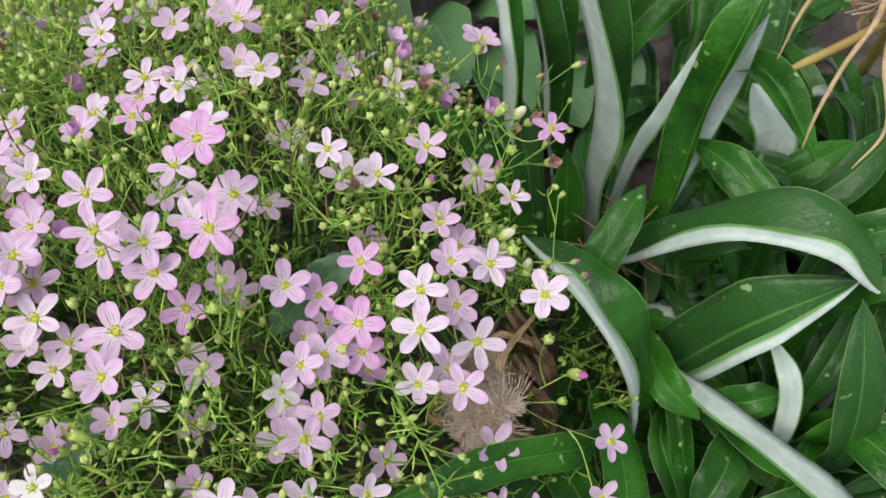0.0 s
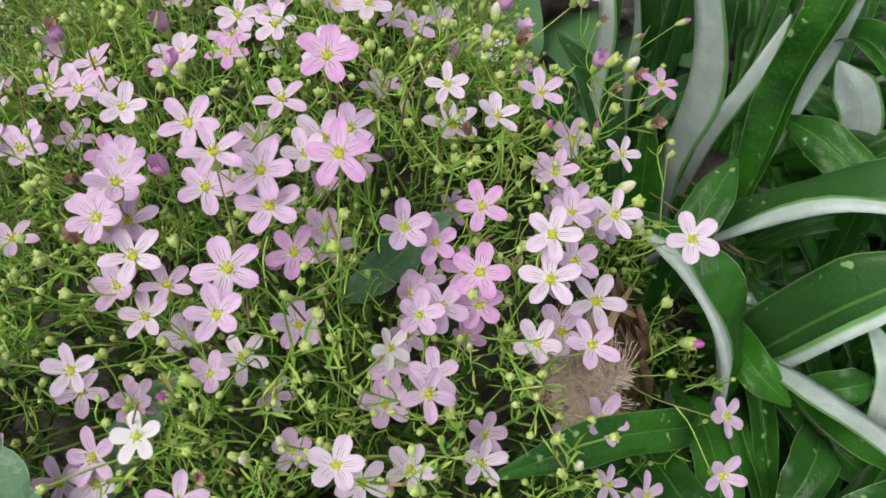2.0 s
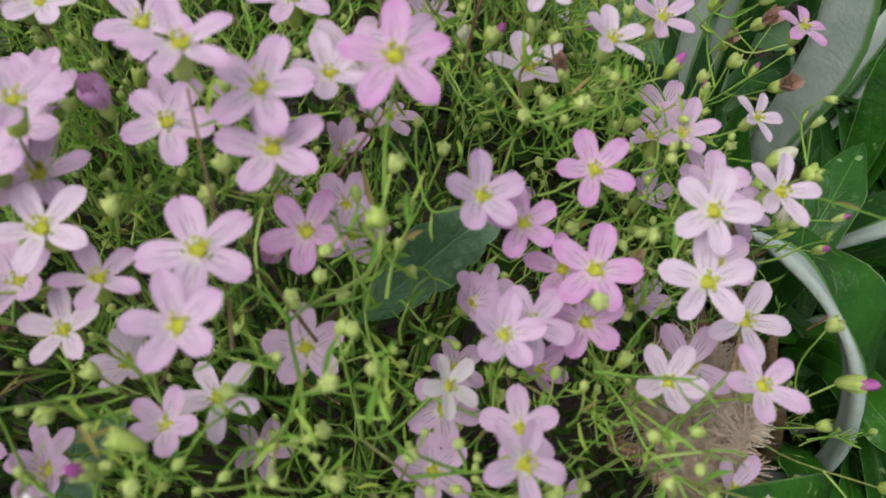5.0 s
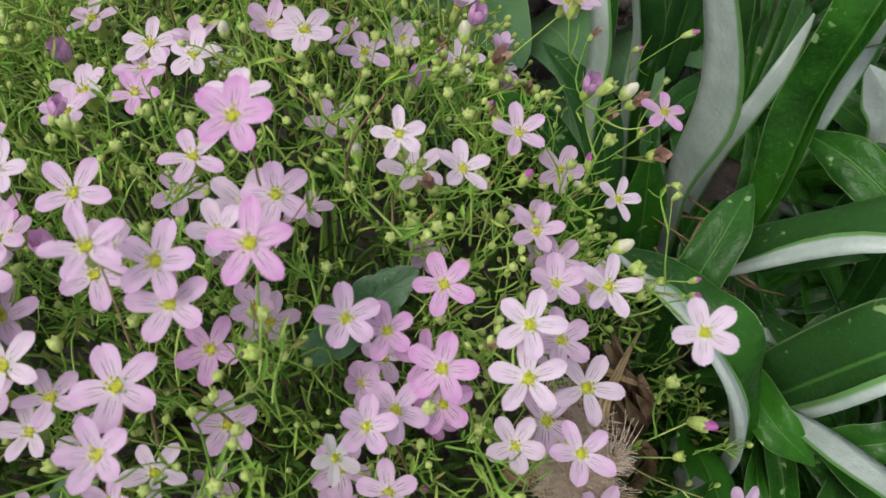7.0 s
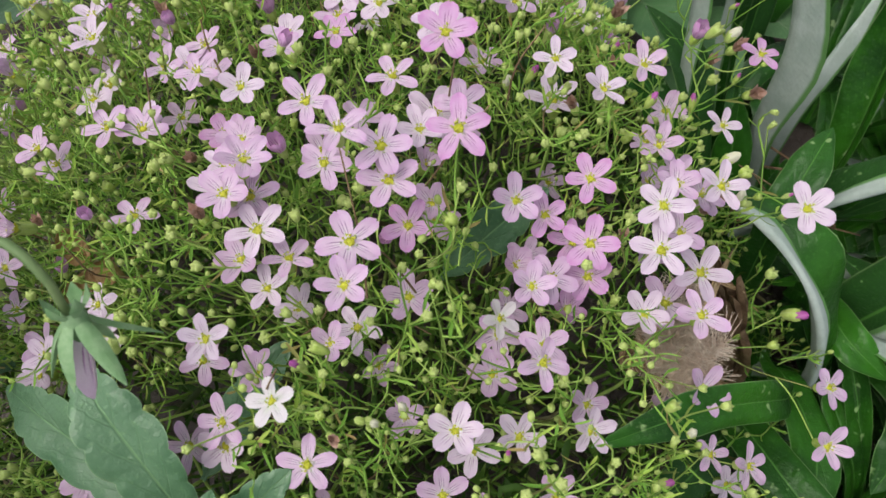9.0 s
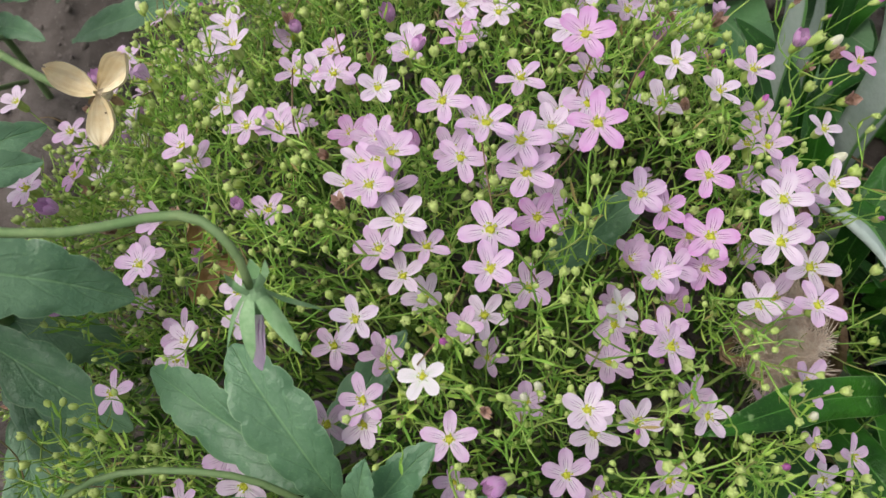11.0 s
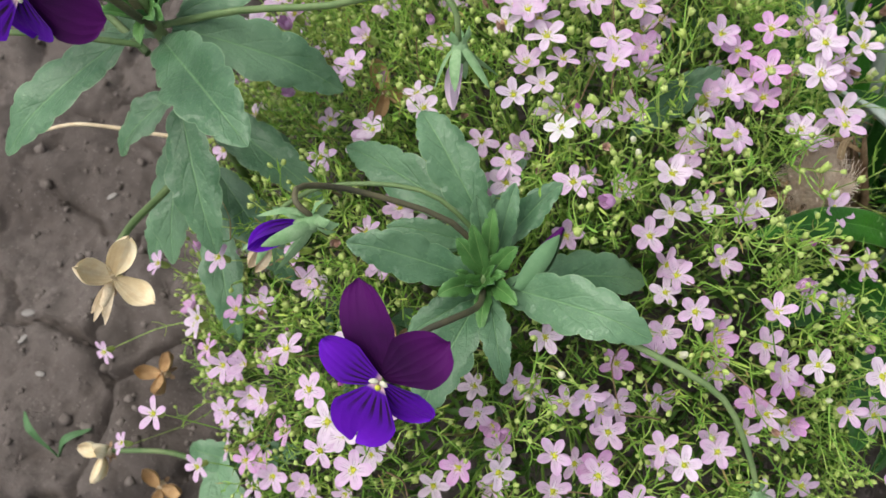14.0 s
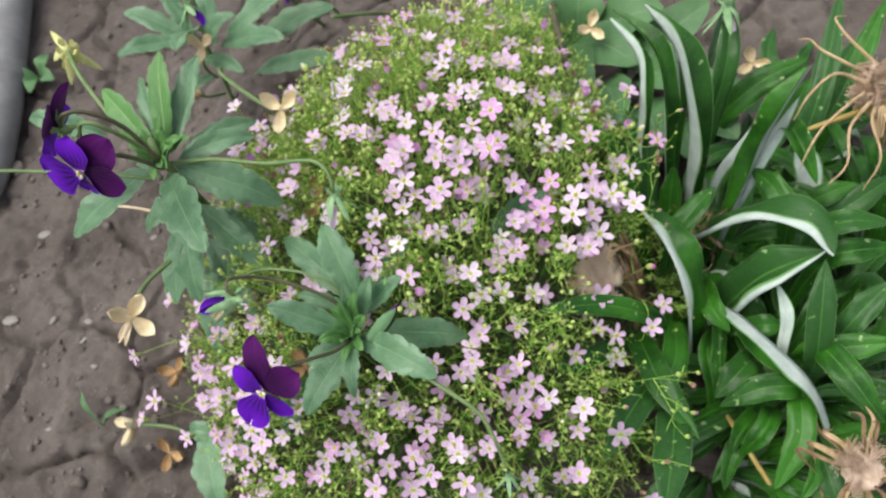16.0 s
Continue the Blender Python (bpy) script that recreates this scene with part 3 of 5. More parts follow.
# the second clump
B = dict(plant=gaz_b)
strap_leaf(((118, 58, 30), (121, 68, 66), (128, 69, 80), (142, 72, 78)), 5.0, (0.1, -0.2, 0.95), 30, **B)
strap_leaf(((118, 52, 30), (125, 61, 64), (132, 63, 72), (146, 68, 70)), 5.2, (0.05, -0.3, 0.95), 28, **B)
strap_leaf(((130, 30, 20), (129, 33, 46), (126, 43, 65), (124, 57, 75)), 5.2, (-0.1, -0.4, 0.9), 18, **B)
strap_leaf(((130, 36, 20), (135, 42, 54), (139, 48, 62), (146, 58, 66)), 5.2, (-0.3, -0.4, 0.85), 22, **B)
strap_leaf(((124, 36, 24), (127, 36, 48), (137, 36, 58), (150, 39, 62)), 5.0, (0.05, -0.3, 0.95), 14, **B)
strap_leaf(((127, 40, 24), (129, 37, 50), (137, 26, 58), (149, 14, 54)), 5.8, (-0.3, -0.2, 0.92), 20, **B)
strap_leaf(((130, 30, 18), (126, 24, 44), (113, 20, 47), (101, 13, 40)), 5.2, (-0.1, -0.3, 0.92), 14, **B)
strap_leaf(((128, 28, 18), (126, 21, 42), (127, 6, 43), (122, -10, 35)), 5.4, (-0.1, -0.1, 0.98), 18, **B)
strap_leaf(((122, 34, 18), (119, 37, 40), (118, 46, 51), (113, 56, 55)), 2.5, (0.4, 0.2, -0.9), 20, label=WHITE_SIDE, **B)
strap_leaf(((100, 46, 28), (106, 43, 40), (112, 43, 46), (119, 45, 44)), 4.0, (0, -0.3, 0.95), 18, **B)
strap_leaf(((90, 64, 24), (91, 56, 40), (94, 46, 46), (101, 39, 44)), 4.2, (-0.2, -0.3, 0.92), 22)
strap_leaf(((84, 26, 14), (86, 8, 46), (87, -10, 62), (87, -32, 70)), 6.9, (0.0, -0.1, 1.0), 14, label="broad bright green leaf")
strap_leaf(((80, 26, 14), (77, 13, 48), (72, -1, 58), (67, -17, 60)), 6.2, (0.0, -0.15, 0.97), 12)
strap_leaf(((68, 36, 20), (70, 31, 46), (80, 13, 56), (95, -3, 54)), 5.6, (0.1, -0.2, 0.97), 14)
strap_leaf(((82, 46, 14), (82, 42, 38), (84, 23, 50), (79, 5, 50)), 5.4, (0.2, -0.2, 0.95), 14)
strap_leaf(((78, 40, 16), (72, 32, 40), (60, 18, 56), (46, 8, 62)), 5.2, (0.0, -0.2, 0.95), 12)
strap_leaf(((84, 128, 8), (88, 136, 32), (101, 146, 46), (117, 156, 50)), 6.5, (-0.2, -0.4, 0.88), 12, label="dull green leaf")
strap_leaf(((116, 108, 10), (118, 118, 40), (121, 138, 60), (123, 176, 70)), 5.5, (-0.3, -0.6, 0.7), 25)
strap_leaf(((122, 120, 10), (126, 131, 36), (134, 155, 52), (141, 180, 60)), 5.5, (-0.3, -0.5, 0.8), 22)
strap_leaf(((82, 122, 10), (84, 130, 36), (86, 144, 60), (83, 170, 70)), 5.5, (0.2, -0.7, 0.6), 25)
strap_leaf(((118, 80, 16), (123, 86, 38), (135, 92, 51), (149, 105, 55)), 6.0, (-0.2, -0.4, 0.9), 14, **B)
strap_leaf(((114, 84, 16), (118, 91, 40), (126, 94, 52), (136, 99, 55)), 5.0, (-0.1, -0.3, 0.95), 14, **B)
strap_leaf(((136, 50, 18), (143, 66, 42), (150, 52, 52)), 5.0, (-0.2, -0.3, 0.9), 14, **B)
strap_leaf(((116, 42, 12), (111, 35, 31), (106, 27, 36), (100, 18, 32)), 6.0, (-0.1, -0.2, 0.97), 12, **B)
# the rest of the rosettes: narrow leaves arching out from each foot, the lower ones in the shade
low = np.random.default_rng(21)
for foot, plant, count, tall in (((90, 72), gaz, 60, 46), ((126, 34), gaz_b, 100, 60), ((150, 84), gaz_c, 76, 60), ((102, 112), gaz, 50, 46), ((104, 2), gaz_d, 84, 44), ((114, 142), gaz, 30, 40)):
    for k in range(count):
        a = low.uniform(0, 2 * math.pi)
        r = low.uniform(28, 58)
        h = low.uniform(5, tall * (0.62 if plant in (gaz, gaz_b) else 0.86))
        f = np.array((foot[0] + 7 * math.cos(a), foot[1] + 7 * math.sin(a), 3.0))
        d = np.array((math.cos(a), math.sin(a), 0))
        e = f + d * r
        if e[0] < 64 + 0.25 * h or (e[0] < 84 and e[1] > 128) or (74 < e[0] < 102 and -2 < e[1] < 50 and h > 12):
            continue
        bend = np.array((-math.sin(a), math.cos(a), 0)) * low.normal(0, 5)
        n = np.array((0.35 * low.normal(), 0.35 * low.normal() - 0.15, 1))
        strap_leaf((tuple(f), tuple(f + d * r * 0.35 + Z * h * 0.8 + bend * 0.5), tuple(f + d * r * 0.7 + Z * h + bend), tuple(e + Z * h * low.uniform(0.55, 1.0) + bend * 0.6)),
                   low.uniform(2.6, 4.4), n, low.uniform(18, 44), plant=plant, n=18, cols=7)


def seed_head(plant, at, axis, size, bracts, fluff, spread, seed, hair=0.012, squash=(1, 1, 1)):
    """A dried head: a bristly core of pale hairs among curling brown bracts."""
    r = np.random.default_rng(seed)
    o = inside(plant)
    at, axis = mm(*at) - o, unit(axis)
    x = unit(np.cross(axis, (1, 0, 0.3)))
    y = np.cross(axis, x)
    g = Geo()
    g.lump(at - axis * size * 0.2, (size * (0.62 if squash[0] == 1 else 0.22), size * 0.40), axis, 7, 10, 0.08)
    for k in range(fluff):
        if k % 22 == 0:
            a, e = r.uniform(0, 6.283), r.uniform(0, 1) ** 0.6 * 1.25
            d0 = unit(axis * math.cos(e) + (x * math.cos(a) + y * math.sin(a)) * math.sin(e))
            comb = r.normal(size=3) * 0.55
            s = at + d0 * np.array(squash) * size * r.uniform(0.25, 0.5)
            d0 = unit(d0 * np.array(squash))
            reach = r.uniform(0.30, 0.55) if fluff > 900 else r.uniform(0.45, 0.85)
        d = unit(d0 + r.normal(size=3) * 0.22)
        ln = size * reach * r.uniform(0.8, 1.1)
        g.tube([s, s + d * ln * 0.6 + r.normal(size=3) * size * 0.03, s + unit(d + comb * 0.6 + r.normal(size=3) * 0.10) * ln], (size * hair, size * hair * 0.5), 3, cap=False)
    head = part("seed_head", g.mesh("seed_head", FLUFF if fluff > 1000 else BRISTLE), plant, "dried seed head with pale silky fluff" if fluff > 1000 else "dried brown bristly seed head")
    for k in range(bracts):
        a = k * 6.283 / bracts + r.normal(0, 0.2)
        d = x * math.cos(a) + y * math.sin(a)
        ln = size * r.uniform(0.8, 1.0) * spread
        b = Geo()
        p = spline([at + d * size * 0.35 - axis * size * 0.2, at + d * ln * 0.55 + axis * size * r.uniform(0.1, 0.5), at + d * ln * 0.95 + axis * size * r.uniform(-0.1, 0.4) + r.normal(size=3) * size * 0.15,
                    at + d * ln * r.uniform(0.7, 1.0) - axis * size * r.uniform(0.2, 0.8) + r.normal(size=3) * size * 0.25], 14)
        b.strip(p, size * r.uniform(0.045, 0.085), axis)
        b.tube(p, (size * 0.045, size * 0.03, size * 0.012), 5)
        part("bract", b.mesh("bract", RAY if r.random() < 0.5 else BROWN), head, "curled dry bract")


seed_head(gaz, (137, 115, 88), (-0.30, -0.30, 0.90), 0.0150, 11, 990, 0.95, 3, 0.016)
seed_head(gaz_b, (143, -3, 58), (-0.1, -0.1, 1.0), 0.010, 20, 300, 2.0, 4)
seed_head(gaz, (56, 39, 74), (-0.30, -0.45, 0.84), 0.0130, 12, 4200, 0.95, 5, 0.0062, (0.55, 1.15, 1.0))
add_stem(gaz, ((150, 130, 5), (146, 124, 40), (138, 116, 80)), (1.5, 1.4, 1.3), OCHRE, "seed_stalk", "ochre seed stalk")
add_stem(gaz, ((133, 110, 86), (124, 105, 85), (116, 102, 82), (111, 101, 78)), (0.8, 1.0, 0.9, 0.3), OCHRE, "dry_ray", "thick ochre bract", 7)
add_stem(gaz_b, ((140, 20, 8), (144, 8, 40), (143, -2, 54)), (1.5, 1.2), OCHRE, "seed_stalk", "ochre seed stalk")
add_stem(gaz, ((72, 60, 5), (62, 52, 40), (55, 46, 62)), (1.4, 1.2), OCHRE, "seed_stalk", "ochre seed stalk")
add_stem(gaz_d, ((103, 24, 6), (107, 12, 26), (118, -4, 31), (130, -17, 29), (146, -34, 24)), (1.0, 1.0, 0.9), OCHRE, "seed_stalk", "ochre seed stalk")
# long dry rays of the great head
for row in (((128, 119, 91), (120, 117, 98), (113, 122, 97), (110, 129, 93), (107, 131, 90)), ((128, 110, 92), (122, 100, 98), (116, 92, 97), (113, 86, 91), (112, 82, 86)),
            ((132, 106, 90), (130, 96, 96), (134, 86, 92), (131, 78, 85)), ((131, 122, 92), (121, 128, 97), (117, 137, 95), (121, 143, 90)), ((128, 114, 92), (118, 112, 98), (111, 104, 96), (108, 98, 90)),
            ((130, 107, 91), (124, 94, 95), (125, 84, 90), (121, 79, 84)), ((135, 104, 90), (137, 92, 95), (141, 84, 90), (138, 78, 84))):
    add_stem(gaz, row, (0.75, 0.5, 0.4, 0.15), RAY, "dry_ray", "long curling dry bract", 6)
# torn brown sheath beside the fluffy head, and litter at the foot of the clump
for k in range(16):
    a = k * 0.7
    add_leaf(gaz, ((68 + 1.5 * math.cos(a), 34 + 1.2 * k, 42), (67 + 2 * math.cos(a), 37 + k * 0.9, 62), (62 + 3 * math.cos(a), 38 + k * 1.0, 79 + 3 * math.sin(a * 2))),
             1.3, (math.cos(a), math.sin(a), 0.4), (BROWN, BROWN), "torn brown dry sheath", fold=30, n=12, cols=5)
for k in range(16):
    a = low.uniform(0, 6.28)
    q = np.array((low.normal(87, 5), low.normal(78, 6), low.uniform(30, 46)))
    d = np.array((math.cos(a), math.sin(a), low.normal(0, 0.3))) * low.uniform(6, 12)
    add_stem(gaz, (tuple(q - d), tuple(q + low.normal(size=3) * 1.5), tuple(q + d)), (0.32, 0.15), BROWN, "dry_straw", "dry straw-like leaf shred", 5, 8)

# ---- violas ----
SPOON = (VIOLA_LEAF, VIOLA_BACK)
viola_p = thing("viola_plant", (-0.045, 0.012, 0.0), "viola shoot with scalloped grey-green leaves and one dark purple flower", "viola", "violas")
viola_q = thing("viola_plant", (-0.092, 0.040, 0.0), "leafy viola shoot with two violet flowers over bare soil", "viola", "violas")


def viola_leaf(plant, tip, foot, half, sag=4.0, nrm=(0, -0.25, 1), mats=SPOON, fold=19.0, **kw):
    a, b = np.array(foot, float), np.array(tip, float)
    mid = (a + b) / 2 + Z * sag
    return add_leaf(plant, (tuple(a), tuple(a * 0.6 + mid * 0.4 + Z * sag * 0.15), tuple(mid * 0.6 + b * 0.4 + Z * sag * 0.3), tuple(b)), half * 0.85, nrm, mats, fold=fold, shape=spoon,
                    teeth=0.17, wave=0.13, roll_edge=0.16, n=72, cols=11, thick=0.0004, **kw)


def viola_petal_mesh(length, half, material, cup, seed, notch=0.0):
    r = np.random.default_rng(seed)
    g = Geo()
    n, c = 16, 15
    t = np.linspace(0, 1, n)
    s = np.linspace(-1, 1, c)
    w = half * np.clip(0.13 + t * 1.9, 0, 1) ** 0.9 * np.clip(1.0 - np.clip((t - 0.50) / 0.502, 0, 1) ** 2.2, 0, 1) ** 0.5
    rows = []
    ph = r.uniform(0, 6, 3)
    for i in range(n):
        x = length * (t[i] - notch * np.exp(-(s / 0.28) ** 2) * t[i] ** 4)
        z = cup * length * (0.25 * t[i] - 0.45 * t[i] ** 2.2) + 0.05 * length * s * s * t[i] + 0.025 * length * t[i] ** 2 * np.sin(s * 4 + ph[0]) * np.cos(t[i] * 5 + ph[1])
        rows.append(np.stack([x + 0 * s, s * w[i], z], 1))
    g.grid(np.array(rows))
    return g.mesh("petal", material)


def viola_flower(plant, at, normal, up, size, label, seed=1, wide=1.0):
    """Two dark upper petals behind, two side petals, one broad lower petal with a marked throat."""
    o = inside(plant)
    g = Geo()
    g.lump((0, 0, -0.0042), (0.0018, 0.0026), Z, 6, 8)
    for k in range(5):
        a = k * 1.2566 + 0.3
        d = np.array((math.cos(a), math.sin(a), 0))
        g.strip([d * 0.001 - Z * 0.003, d * 0.004 - Z * 0.002, d * 0.0075 - Z * 0.0028], 0.0012, Z)
    g.tube([(0, -0.0005, -0.002), (0, 0.0008, -0.006), (0, 0.002, -0.009)], (0.0012, 0.0006), 6)
    ob = part("flower", g.mesh("flower", VIOLA_STEM), plant, label, m=facing(mm(*at) - o, normal, up, size))
    for ang, length, half, material, lift, turn, sd in ((116, 0.0160, 0.0049, MAROON, -0.0012, 6, 1), (44, 0.0124, 0.0058, MAROON, -0.0008, 6, 2),
                                                        (166, 0.0114, 0.0047, VIOLET, 0.0002, 3, 3), (-38, 0.0110, 0.0038, VIOLET, 0.0005, 10, 4),
                                                        (-102, 0.0120, 0.0060, VIOLET, 0.0012, -10, 5)):
        part("petal", viola_petal_mesh(length, half * wide, material, 0.5, sd + seed * 7, 0.15 if sd == 5 else 0.0), ob, "velvety dark maroon petal" if material is MAROON else "deep violet petal with dark lines",
             m=pose(0, 0, lift, 0, 0, ang) @ pose(0, 0, 0, 0, turn, 0))
    c = Geo()
    c.lump((0, -0.0004, 0.0014), (0.0005, 0.0005), Z, 5, 8)
    part("flower_eye", c.mesh("flower_eye", ANTHER), ob, "small yellow eye")
    f = Geo()
    for sx in (-1, 1):
        f.lump((sx * 0.0008, 0.0006, 0.0014), (0.00045, 0.0008), (sx, 0, 0.4), 5, 6)
    part("flower_beard", f.mesh("flower_beard", BUD_PALE), ob, "pale bearded throat")
    return ob


def husk(plant, at, axis, size, label="empty tan seed husk split in three", seed=0, closed=0.0, up=None, spread=(90, 210, 330), paper=PAPERY):
    """A split seed capsule: three boat-shaped valves round a small foot."""
    r = np.random.default_rng(seed + 50)
    o = inside(plant)
    g = Geo()
    g.lump((0, 0, -0.001), (0.0015, 0.0016), Z, 5, 7, 0.05)
    ob = part("seed_husk", g.mesh("seed_husk", TAN), plant, label, m=facing(mm(*at) - o, axis, unit(r.normal(size=3)) if up is None else up, size))
    s = Geo()
    for k in range(5):
        a = k * 1.2566 + r.normal(0, 0.2)
        d = np.array((math.cos(a), math.sin(a), 0))
        s.strip(spline([d * 0.001 - Z * 0.001, d * 0.0022 - Z * 0.0014, d * 0.0032 + Z * r.normal(-0.002, 0.0008)], 6), 0.0007, Z)
    part("dry_sepal", s.mesh("dry_sepal", BROWN), ob)
    if len(set(spread)) == 3 and spread[0] != 90:
        q = Geo()
        for k in range(4):
            d = np.array((0.0007 * (k - 1.5), -0.0050 - 0.0009 * (k % 2), -0.0010 + 0.0008 * (k % 2)))
            q.strip(spline([d * 0.15, d * 0.7 + Z * 0.0009, d * 1.35 - Z * 0.0004], 8), 0.0007, Z + d * 60)
        q.lump((0, -0.0030, 0.0002), (0.0009, 0.0024), (0, -1, 0.1), 6, 8, 0.15)
        part("dry_calyx", q.mesh("dry_calyx", TAN), ob, "shrivelled ochre calyx")
    for k in range(3):
        n, c = 12, 9
        t = np.linspace(0, 1, n)
        ph = np.linspace(-1, 1, c)
        w = 0.0022 * np.sin(np.clip(t * 0.95 + 0.04, 0, 1) ** 1.15 * math.pi) ** 0.66 * (1 + 0.05 * np.sin(t * 9 + k)) + 0.0001
        rows = [np.stack([0.0008 + 0.0076 * t[i] + 0.0003 * np.sin(ph * 5 + k), w[i] * np.sin(ph * 1.75), 0.0012 - w[i] * (np.cos(ph * 1.75) * 0.8 + 0.55 * np.exp(-(ph / 0.22) ** 2)) + 0.0012 * t[i] ** 2], 1) for i in range(n)]
        v = Geo()
        v.grid(np.array(rows))
        v.grid(np.array(rows) + np.array((0, 0, -0.00025)), flip=True)
        part("valve", v.mesh("valve", paper), ob, m=pose(0, 0, 0, 0, 0, spread[k] + r.normal(0, 8)) @ pose(0, 0, 0, 0, -(22 + closed + r.normal(0, 9)), 0))
    return ob


def calyx(plant, at, axis, size, petals=None, seed=0, label="nodding calyx with withered petals", sepals=None):
    """Pointed green sepals, some with shrivelled petals between them."""
    r = np.random.default_rng(seed + 90)
    o = inside(plant)
    g = Geo()
    g.lump((0, 0, 0.001), (0.0017, 0.0026), Z, 6, 8)
    for k in range(5):
        a = k * 1.2566 + r.normal(0, 0.15)
        d = np.array((math.cos(a), math.sin(a), 0))
        g.strip(spline([d * 0.0008 + Z * 0.0002, d * 0.0030 + Z * 0.003, d * (0.0062 + r.normal(0, 0.0018)) + Z * 0.0078], 8), 0.0012, -d)
        g.strip([d * 0.0010, d * 0.0024 - Z * 0.0016, d * 0.0028 - Z * 0.003], 0.0010, -d)
    ob = part("calyx", g.mesh("calyx", sepals or SEPAL_GREY), plant, label, m=facing(mm(*at) - o, axis, unit(r.normal(size=3)), size))
    if petals is not None:
        for k in range(1 if petals in (VIOLET, PALE) else 3):
            a = k * 2.1 + r.normal(0, 0.3)
            d = np.array((math.cos(a), math.sin(a), 0))
            q = Geo()
            p = spline([Z * 0.002, d * 0.002 + Z * 0.007, d * 0.0022 + Z * 0.0115 + r.normal(size=3) * 0.001], 9)
            q.strip(p, 0.0021, d)
            q.strip(p + d * 0.0003, 0.0017, np.cross(d, Z))
            part("petal", q.mesh("petal", petals), ob, "withered rolled petal")
    return ob


# -- the near shoot --
P = viola_p
add_stem(P, ((-45, 12, -2), (-40, 6, 30), (-24, -2, 70), (-13, -5, 96), (-10, -5, 106)), (1.5, 1.4, 1.3, 1.2), VIOLA_STEM, label="ridged green stem")
C = (-11, -6, 106)
viola_leaf(P, (-34, -6, 117), C, 5.6, 2, (0.1, -0.35, 0.95))
viola_leaf(P, (20, -15, 111), (-8, -6, 104), 6.6, 4, (0.1, -0.35, 0.95))
viola_leaf(P, (-4, -24, 104), (-9, -8, 105), 3.6, 4, (0, -0.3, 1))
viola_leaf(P, (-19, -31, 98), (-11, -8, 102), 6.6, 3, (-0.1, -0.25, 1))
viola_leaf(P, (-12, 4, 120), (-10, -3, 105), 2.6, 1, (0, -0.75, 0.65))
viola_leaf(P, (-6, 9, 117), (-9, -3, 105), 3.2, 1, (-0.1, -0.7, 0.7))
viola_leaf(P, (20, 6, 86), (-6, -2, 98), 6.6, 3, (0.1, -0.2, 1))
viola_leaf(P, (2, 12, 113), (-9, 1, 104), 3.8, 2, (-0.2, -0.4, 0.9))
viola_leaf(P, (-44, 22, 102), (-12, 5, 104), 6.2, 3, (0, -0.3, 0.95))
viola_leaf(P, (-26, 23, 116), (-11, 4, 105), 6.4, 3, (0.25, -0.4, 0.88))
viola_leaf(P, (-30, 2, 108), (-12, 2, 103), 3.2, 2, (0, -0.3, 0.95))
viola_leaf(P, (-24, -16, 98), (-11, -7, 101), 4.2, 2, (0, -0.3, 0.95))
for tip, half in (((-17, -12, 112), 2.6), ((-3, -12, 112), 2.4), ((-9, 3, 118), 2.2), ((-15, -2, 115), 2.3), ((-4, -3, 116), 2.3), ((-9, -16, 108), 2.0), ((-12, -1, 119), 2.0)):
    viola_leaf(P, tip, (-10, -5, 104), half, 1.5, (0, -0.5, 0.85), (YOUNG_LEAF, VIOLA_BACK))
for k in range(9):
    a, tall = k * 2.4, 1 - k / 12
    viola_leaf(P, (-11 + (2.2 + 2.8 * tall) * math.cos(a), -6 + (2.2 + 2.8 * tall) * math.sin(a), 112 - 2.0 * tall), (-11 + 0.8 * math.cos(a), -6 + 0.8 * math.sin(a), 105), 0.8 + 0.7 * tall, 1.6 * tall,
               (-0.6 * math.cos(a), -0.6 * math.sin(a) - 0.2, 0.75), (YOUNG_LEAF, VIOLA_BACK), fold=26)
# leaves lower down, half hidden in the mound
viola_leaf(P, (33, 62, 84), (14, 50, 70), 5.5, 2)
viola_leaf(P, (-8, 34, 86), (-24, 12, 74), 5.0, 2)
viola_leaf(P, (-26, -16, 70), (-38, 6, 50), 6.5, 3)
viola_leaf(P, (-52, -6, 62), (-44, 10, 40), 6.5, 4)
viola_leaf(P, (-46, -30, 46), (-44, 2, 30), 7.0, 5)
add_stem(P, ((-10, -8, 106), (-9, -15, 117), (-11, -21, 127), (-15, -25, 130), (-18.5, -28, 127)), (0.6, 0.55, 0.5), PURPLE_STEM, "flower_stalk", "arching purplish flower stalk")
viola_flower(P, (-19, -33, 131), (-0.08, -0.80, 0.60), (0.15, 0.6, 0.8), 0.94, "dark purple and violet viola flower", 1, 0.9)
add_stem(P, ((-11, 2, 106), (-22, 6, 116), (-39, 5, 117), (-46, -2, 120), (-48, -5, 117)), (0.5, 0.45, 0.4), VIOLA_STEM, "flower_stalk", "arching green flower stalk")
calyx(P, (-48, -6, 117), (-0.5, -0.7, -0.5), 0.65, TAN, 1, "dried calyx with shrivelled tan petals")
add_stem(P, ((-10, -3, 106), (-16, 0, 117), (-30, -1, 127), (-36, -6, 137), (-35.5, -10, 139.5), (-33.5, -11, 137)), (0.6, 0.52, 0.48), PURPLE_STEM, "flower_stalk", "arching purplish flower stalk")
calyx(P, (-33.2, -11.3, 136), (-0.92, -0.40, -0.12), 1.0, VIOLET, 2, "nodding bud with a rolled violet petal")
add_stem(P, ((-6, -8, 104), (8, -12, 108), (22, -17, 108), (33, -21, 103), (39, -28, 95), (42, -33, 88)), (0.65, 0.6, 0.5), VIOLA_STEM, "flower_stalk", "slender grey-green flower stalk")
